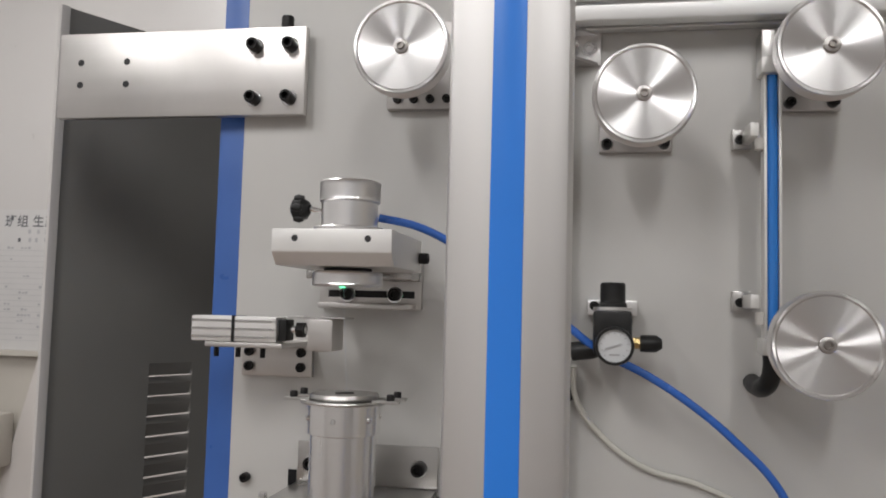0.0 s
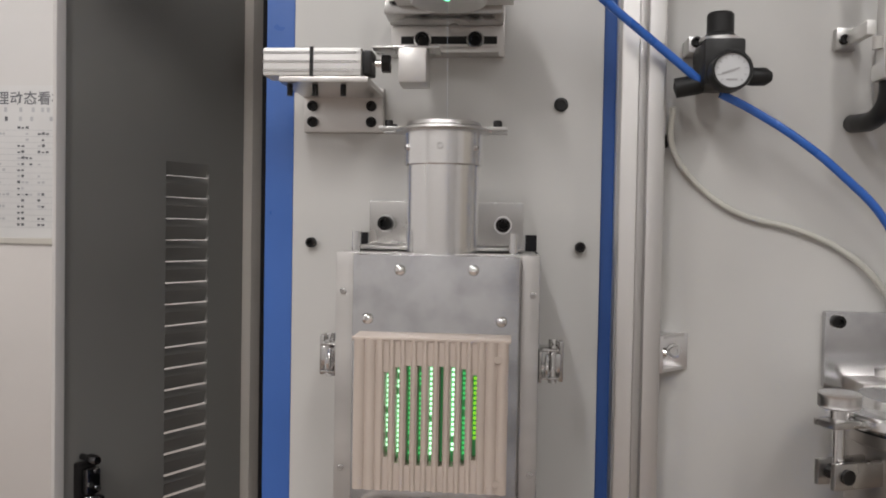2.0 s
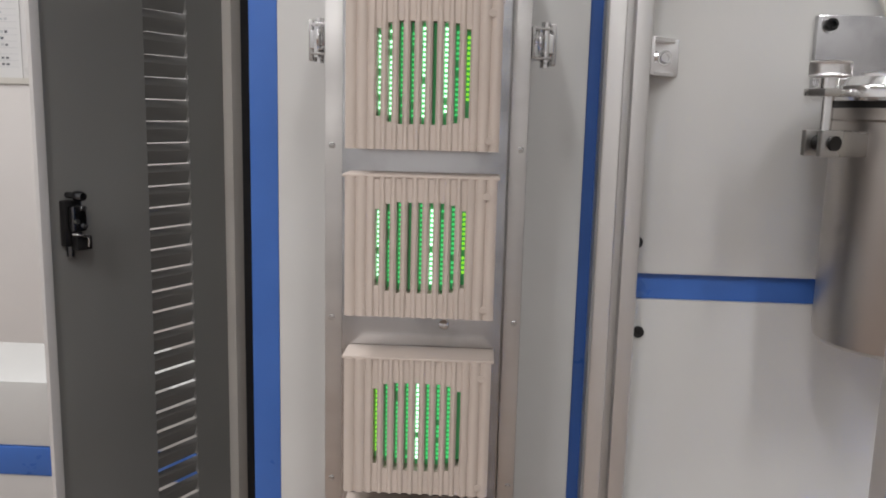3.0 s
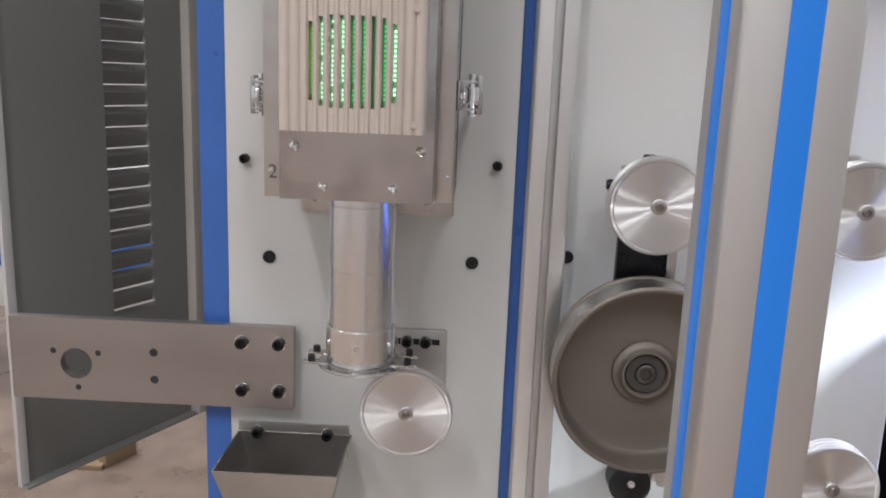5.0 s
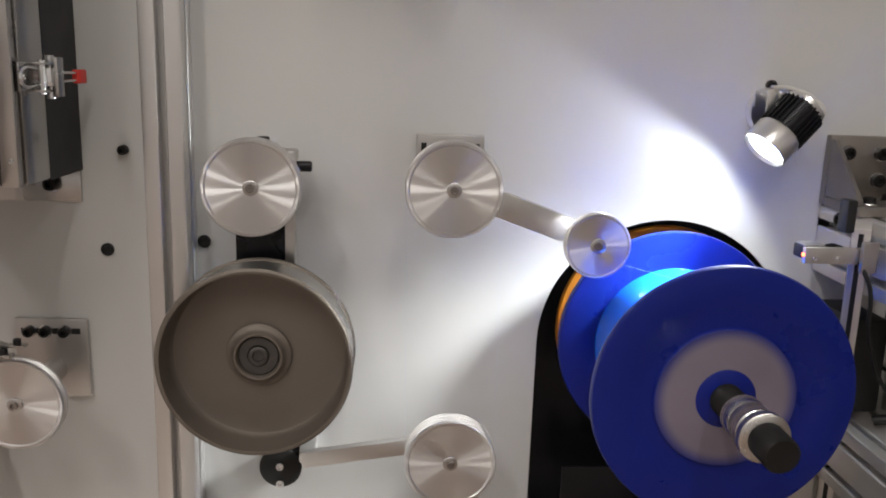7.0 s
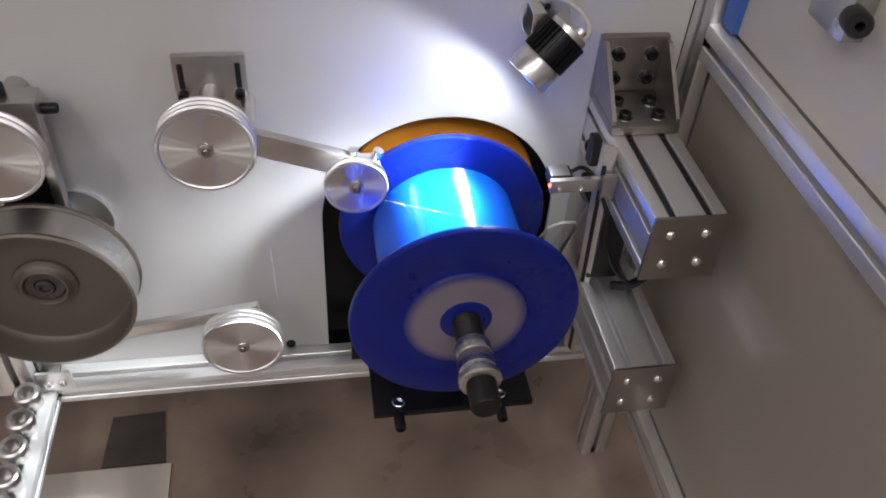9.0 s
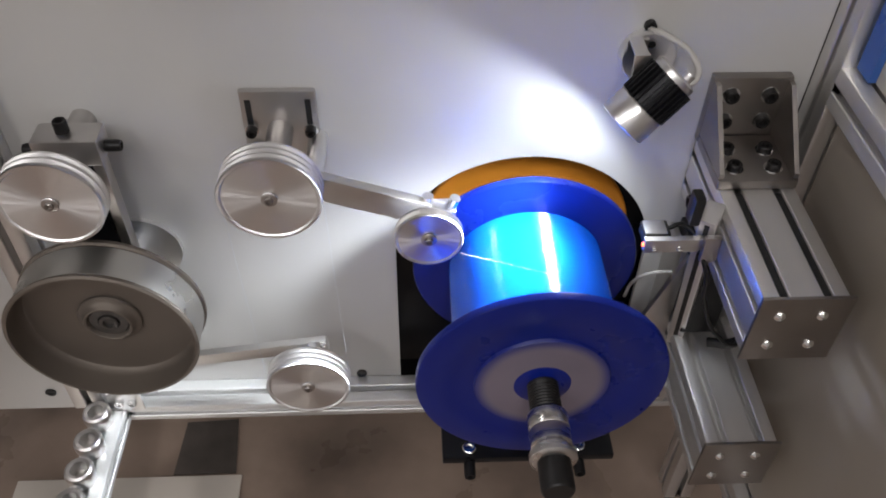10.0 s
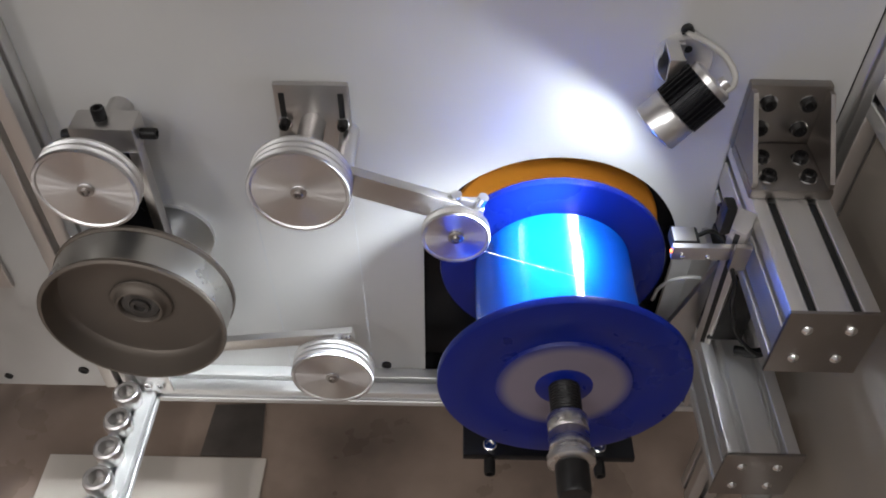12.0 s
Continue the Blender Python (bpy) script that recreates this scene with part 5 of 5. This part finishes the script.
DM = Matrix.Translation((DA.x, DA.y, 0)) @ Matrix.Rotation(math.atan2(du.y, du.x), 4, "Z")  # local x along the door, -y inside
DW = (DB - DA).length
LZ, LP, LN, LX0, LX1 = 0.1065, 0.0309, 35, 0.170, 0.248
lf = bmesh.new()
for a, b, c, d in ((0.0118, LX0, DZ0, DZ1), (LX1, DW, DZ0, DZ1), (LX0, LX1, LZ, DZ1), (LX0, LX1, DZ0, LZ - LP * LN)):
    box(a, b, 0.0, 0.0015, c, d, 0, lf)
bmesh.ops.transform(lf, matrix=DM, verts=lf.verts)
leaf = part("leaf", lf, DOOR_GREY, door)
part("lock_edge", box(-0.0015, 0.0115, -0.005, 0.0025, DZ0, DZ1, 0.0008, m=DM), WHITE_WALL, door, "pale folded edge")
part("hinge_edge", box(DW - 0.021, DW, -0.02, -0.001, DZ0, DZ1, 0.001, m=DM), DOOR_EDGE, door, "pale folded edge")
# near-black strip puts the shade of the hinge gap into colour
part("hinge_gap_fill", box(DW + 0.0005, DW + 0.035, -0.018, 0.004, DZ0, DZ1, m=DM), SHADE_BLACK, door)
part("bottom_edge", box(0, DW, -0.018, -0.0005, DZ0, DZ0 + 0.003, m=DM), DOOR_GREY, door)
lv = bmesh.new()
ln_ = LX1 - LX0
def quad(*pts, edge=False):
    f = lv.faces.new([lv.verts.new(p) for p in pts])
    f.material_index = 1 if edge else 0


zb = -0.0205
quad((0, 0, 0), (ln_, 0, 0), (ln_, 0.006, zb + 0.0012), (0, 0.006, zb + 0.0012))
quad((0, 0, 0), (0, 0.006, zb + 0.002), (0, 0, zb))
quad((ln_, 0, 0), (ln_, 0, zb), (ln_, 0.006, zb + 0.002))
quad((0, 0, zb), (ln_, 0, zb), (ln_, 0, -LP), (0, 0, -LP))
# bright tick: the lit end of the louvre put into the colour
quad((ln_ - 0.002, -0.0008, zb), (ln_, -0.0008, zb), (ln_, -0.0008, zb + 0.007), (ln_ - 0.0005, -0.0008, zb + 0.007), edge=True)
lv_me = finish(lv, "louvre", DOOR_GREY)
lv_me.materials.append(LIT_END)
for k in range(LN):
    ob = new("louvre", lv_me)
    attach(ob, leaf, DM @ Matrix.Translation((LX0, 0.0002, LZ - LP * k)))
lk = part("lock", box(0.027, 0.053, -0.012, -0.0005, -0.352, -0.292, 0.003, m=DM), BLACK_STEEL, door, "black chrome door latch")
part("latch_body", box(0.030, 0.050, -0.026, -0.0122, -0.332, -0.298, 0.004, m=DM), GUN_METAL, lk)
part("latch_hook", box(0.035, 0.058, -0.024, -0.0125, -0.357, -0.338, 0.003, m=DM), BLACK_STEEL, lk)
part("latch_knob", lathe([(0, 0.034), (0.005, 0.033), (0.0065, 0.028), (0.0065, 0.018), (0.004, 0.012), (0.004, 0)], 20, along(DM @ Vector((0.036, -0.006, -0.285)), DM @ Vector((0.036, -0.05, -0.285)))), GUN_METAL, lk)
part("latch_pin", rod(DM @ Vector((0.036, -0.008, -0.352)), DM @ Vector((0.036, -0.008, -0.365)), 0.005), GUN_METAL, lk)
pipe("latch_wire", [DM @ Vector(q) for q in ((0.028, -0.024, -0.334), (0.036, -0.028, -0.335), (0.048, -0.028, -0.34), (0.05, -0.026, -0.352))], 0.0015, CHROME, lk)
for q in ((0.044, -0.0255, -0.302), (0.034, -0.0255, -0.318), (0.045, -0.0255, -0.325)):
    part("rivet", rod(DM @ Vector(q), DM @ (Vector(q) - Vector((0, 0.003, 0))), 0.0035, 14), CHROME, lk)

# ---------------------------------------------------------------- things behind, at the left
board = thing("notice_wall", (-1.0, 1.0, FLOOR_Z), "white partition board with a printed notice", "partition", kind="structure")
WY = 2.86
part("sheet", box(-3.39, -0.721, WY, WY + 0.03, -0.063, 2.39), WHITE_WALL, board)
part("lower_sheet", box(-3.39, -0.721, WY, WY + 0.03, FLOOR_Z, -0.063), SIDE_BEIGE, board, "beige lower sheet")
part("apron", prism([(-2.341, -0.092), (-0.721, -0.09), (-0.721, -1.427), (-2.698, -1.427)], WY - 0.04, WY - 0.004), GLOSS_WHITE, board, "glossy white slanted apron sheet")
part("ledge", box(-3.39, -1.849, WY - 0.05, WY - 0.001, -0.09, -0.063), SIDE_BEIGE, board, "thin shadowed ledge")
crate = thing("grey_crate", (-2.744, WY - 0.1, -0.637), "grey-brown box hung on the partition", "box")
part("shell", box(-3.038, -2.451, WY - 0.15, WY - 0.0405, -0.637, -0.37, 0.02), SIDE_BEIGE, crate)
base = thing("low_cabinet_base", (-1.0, 1.0, FLOOR_Z), "low beige and blue base of a neighbouring machine", "machine base")
part("upper_band", box(-2.2, -0.25, 0.975, 1.3, -1.01, -0.845, 0.003), PAINT, base)
part("blue_band", box(-2.2, -0.25, 0.97, 1.3, -1.085, -1.012, 0.002), BLUE_PAINT, base, "blue painted band")
part("lower_band", box(-2.2, -0.25, 0.975, 1.3, -1.19, -1.087, 0.003), WHITE_WALL, base)
for x in (-2.1, -1.2, -0.35):
    part("foot", box(x - 0.04, x + 0.04, 1.02, 1.1, FLOOR_Z, -1.19, 0.003), BLACK_PLASTIC, base)
notice = thing("notice_sheet", (-2.4, WY, 0.2), "white printed production notice sheet", "notice")
NX, NT, NB, CH = -1.934, 0.660, -0.063, 0.0720  # right edge, top, bottom, letter width
part("paper", box(-3.38, NX, WY - 0.006, WY - 0.002, NB, NT), PAPER, notice)
cu = bpy.data.curves.new("heading", "FONT")
cu.body, cu.size, cu.align_x = "班组 生产管理动态看板", CH * 0.93, "RIGHT"
cu.space_character, cu.offset = 1.07, CH * 0.012
cu.materials.append(INK)
hd = new("heading", cu)
attach(hd, notice, pose(NX + CH * 0.56, WY - 0.0066, 0.575, 90, 0, 0))
for row, dz in ((0, 1.75), (1, 2.35)):
    for k in range(13):
        if rng.random() < 0.85:
            x = NX - 0.25 * CH - 0.62 * CH * (k + 0.5 * rng.random())
            part("print_bar", box(x - 0.2 * CH, x, WY - 0.0072, WY - 0.0064, NT - dz * CH, NT - (dz - 0.3) * CH), INK_PALE if row == 0 or rng.random() < 0.6 else INK, notice)
COLUMNS = ((-10.4, -9.3), (-9.0, -8.2), (-7.9, -6.6), (-6.3, -5.5), (-5.2, -4.6), (-4.3, -3.0), (-2.7, -1.5), (-1.3, -0.3))
for k in range(17):
    z = NT - (2.85 + 0.4 * k) * CH
    for c, (x0, x1) in enumerate(COLUMNS):
        if rng.random() < (0.92 if c in (0, 6, 7) else 0.45):
            w = (x1 - x0) * (0.45 + 0.55 * rng.random())
            x = NX + x0 * CH
            for q in range(max(1, int(w / 0.28))):
                if rng.random() < 0.8:
                    part("print_bar", box(x + q * 0.28 * CH, x + (q * 0.28 + 0.16 + 0.06 * rng.random()) * CH, WY - 0.0072, WY - 0.0064, z, z + (0.1 + 0.09 * rng.random()) * CH), INK if c in (6, 7) and rng.random() < 0.6 else INK_PALE, notice)
    part("rule", box(NX - 10.6 * CH, NX - 0.2 * CH, WY - 0.0068, WY - 0.0062, z - 0.11 * CH, z - 0.09 * CH), INK_PALE, notice)

# thin pale sheet added as a patch of light on the floor
pale_sheet = thing("light_patch_sheet", (0.0, -0.4, FLOOR_Z), "thin pale beige sheet painted as a patch of light on the floor", "board")
part("sheet", box(0.125, 0.495, -0.75, 0.017, FLOOR_Z + 0.0005, FLOOR_Z + 0.006, 0.001), LIT_PATCH, pale_sheet)
# thin dark sheet added where the floor has a dark patch
dark_sheet = thing("dark_floor_sheet", (0.43, 0.075, FLOOR_Z), "thin dark sheet added for a dark patch of the floor", "mat")
part("sheet", prism([(0.38, 0.022), (0.484, 0.022), (0.474, 0.128), (0.386, 0.124)], FLOOR_Z + 0.0005, FLOOR_Z + 0.004), FLOOR_DARK, dark_sheet, m=Matrix(((1, 0, 0, 0), (0, 0, 1, 0), (0, 1, 0, 0), (0, 0, 0, 1))))
wood = thing("wood_offcut", (-0.53, 0.7, FLOOR_Z), "two small broken wooden offcuts on the floor", "wood offcut")
part("slat", box(-0.6, -0.5, 0.66, 0.7, FLOOR_Z, FLOOR_Z + 0.012, 0.002), BROWN, wood)
part("slat", box(-0.012, 0.012, -0.015, 0.07, 0.0, 0.05, 0.002, m=Matrix.Translation((-0.5, 0.69, FLOOR_Z)) @ Matrix.Rotation(radians(-25), 4, "Z")), BROWN, wood)

# ---------------------------------------------------------------- fibre threads
thr = thing("fibre_thread", (0.156, -0.155, 0.1), "hair-thin clear fibre running over the pulleys", "fibre")
for a, b in (((0.156, -0.148, 0.222), (0.156, -0.125, 0.115)), ((0.836, -0.118, -0.786), (0.93, -0.13, -0.808)),
             ((0.7105, -0.108, -1.01), (0.7045, -0.108, -0.715)), ((0.612, -0.108, -1.01), (0.606, -0.108, -0.715))):
    part("strand", rod(a, b, 0.00014, 6), THREAD, thr)

# ---------------------------------------------------------------- valve on the side panel, valve block between the beams
val = thing("side_valve", (1.21, -0.26, -0.52), "black valve nozzle with brass fitting on the side panel", "valve")
part("block", box(1.198, 1.2195, -0.262, -0.205, -0.527, -0.487, 0.002), STAINLESS, val)
part("nozzle", lathe([(0.004, 0.012), (0.004, 0.034), (0.009, 0.034), (0.011, 0.03), (0.011, 0.004), (0.008, 0), (0, 0)], 24, along((1.2, -0.262, -0.503), (1.172, -0.325, -0.488))), BLACK_PLASTIC, val)
part("fitting", rod((1.209, -0.235, -0.4868), (1.209, -0.235, -0.465), 0.006, 6), BRASS, val)
sv = thing("solenoid_valve", (1.12, -0.05, -0.95), "dark valve body with a bent black hose", "valve")
part("body", box(1.108, 1.15, -0.09, -0.0005, -0.96, -0.85, 0.004), BLACK_PLASTIC, sv)
pipe("hose", [(1.15, -0.08, -0.86), (1.175, -0.1, -0.88), (1.185, -0.11, -0.92), (1.165, -0.11, -0.955), (1.14, -0.1, -0.965)], 0.006, BLACK_PLASTIC, sv)
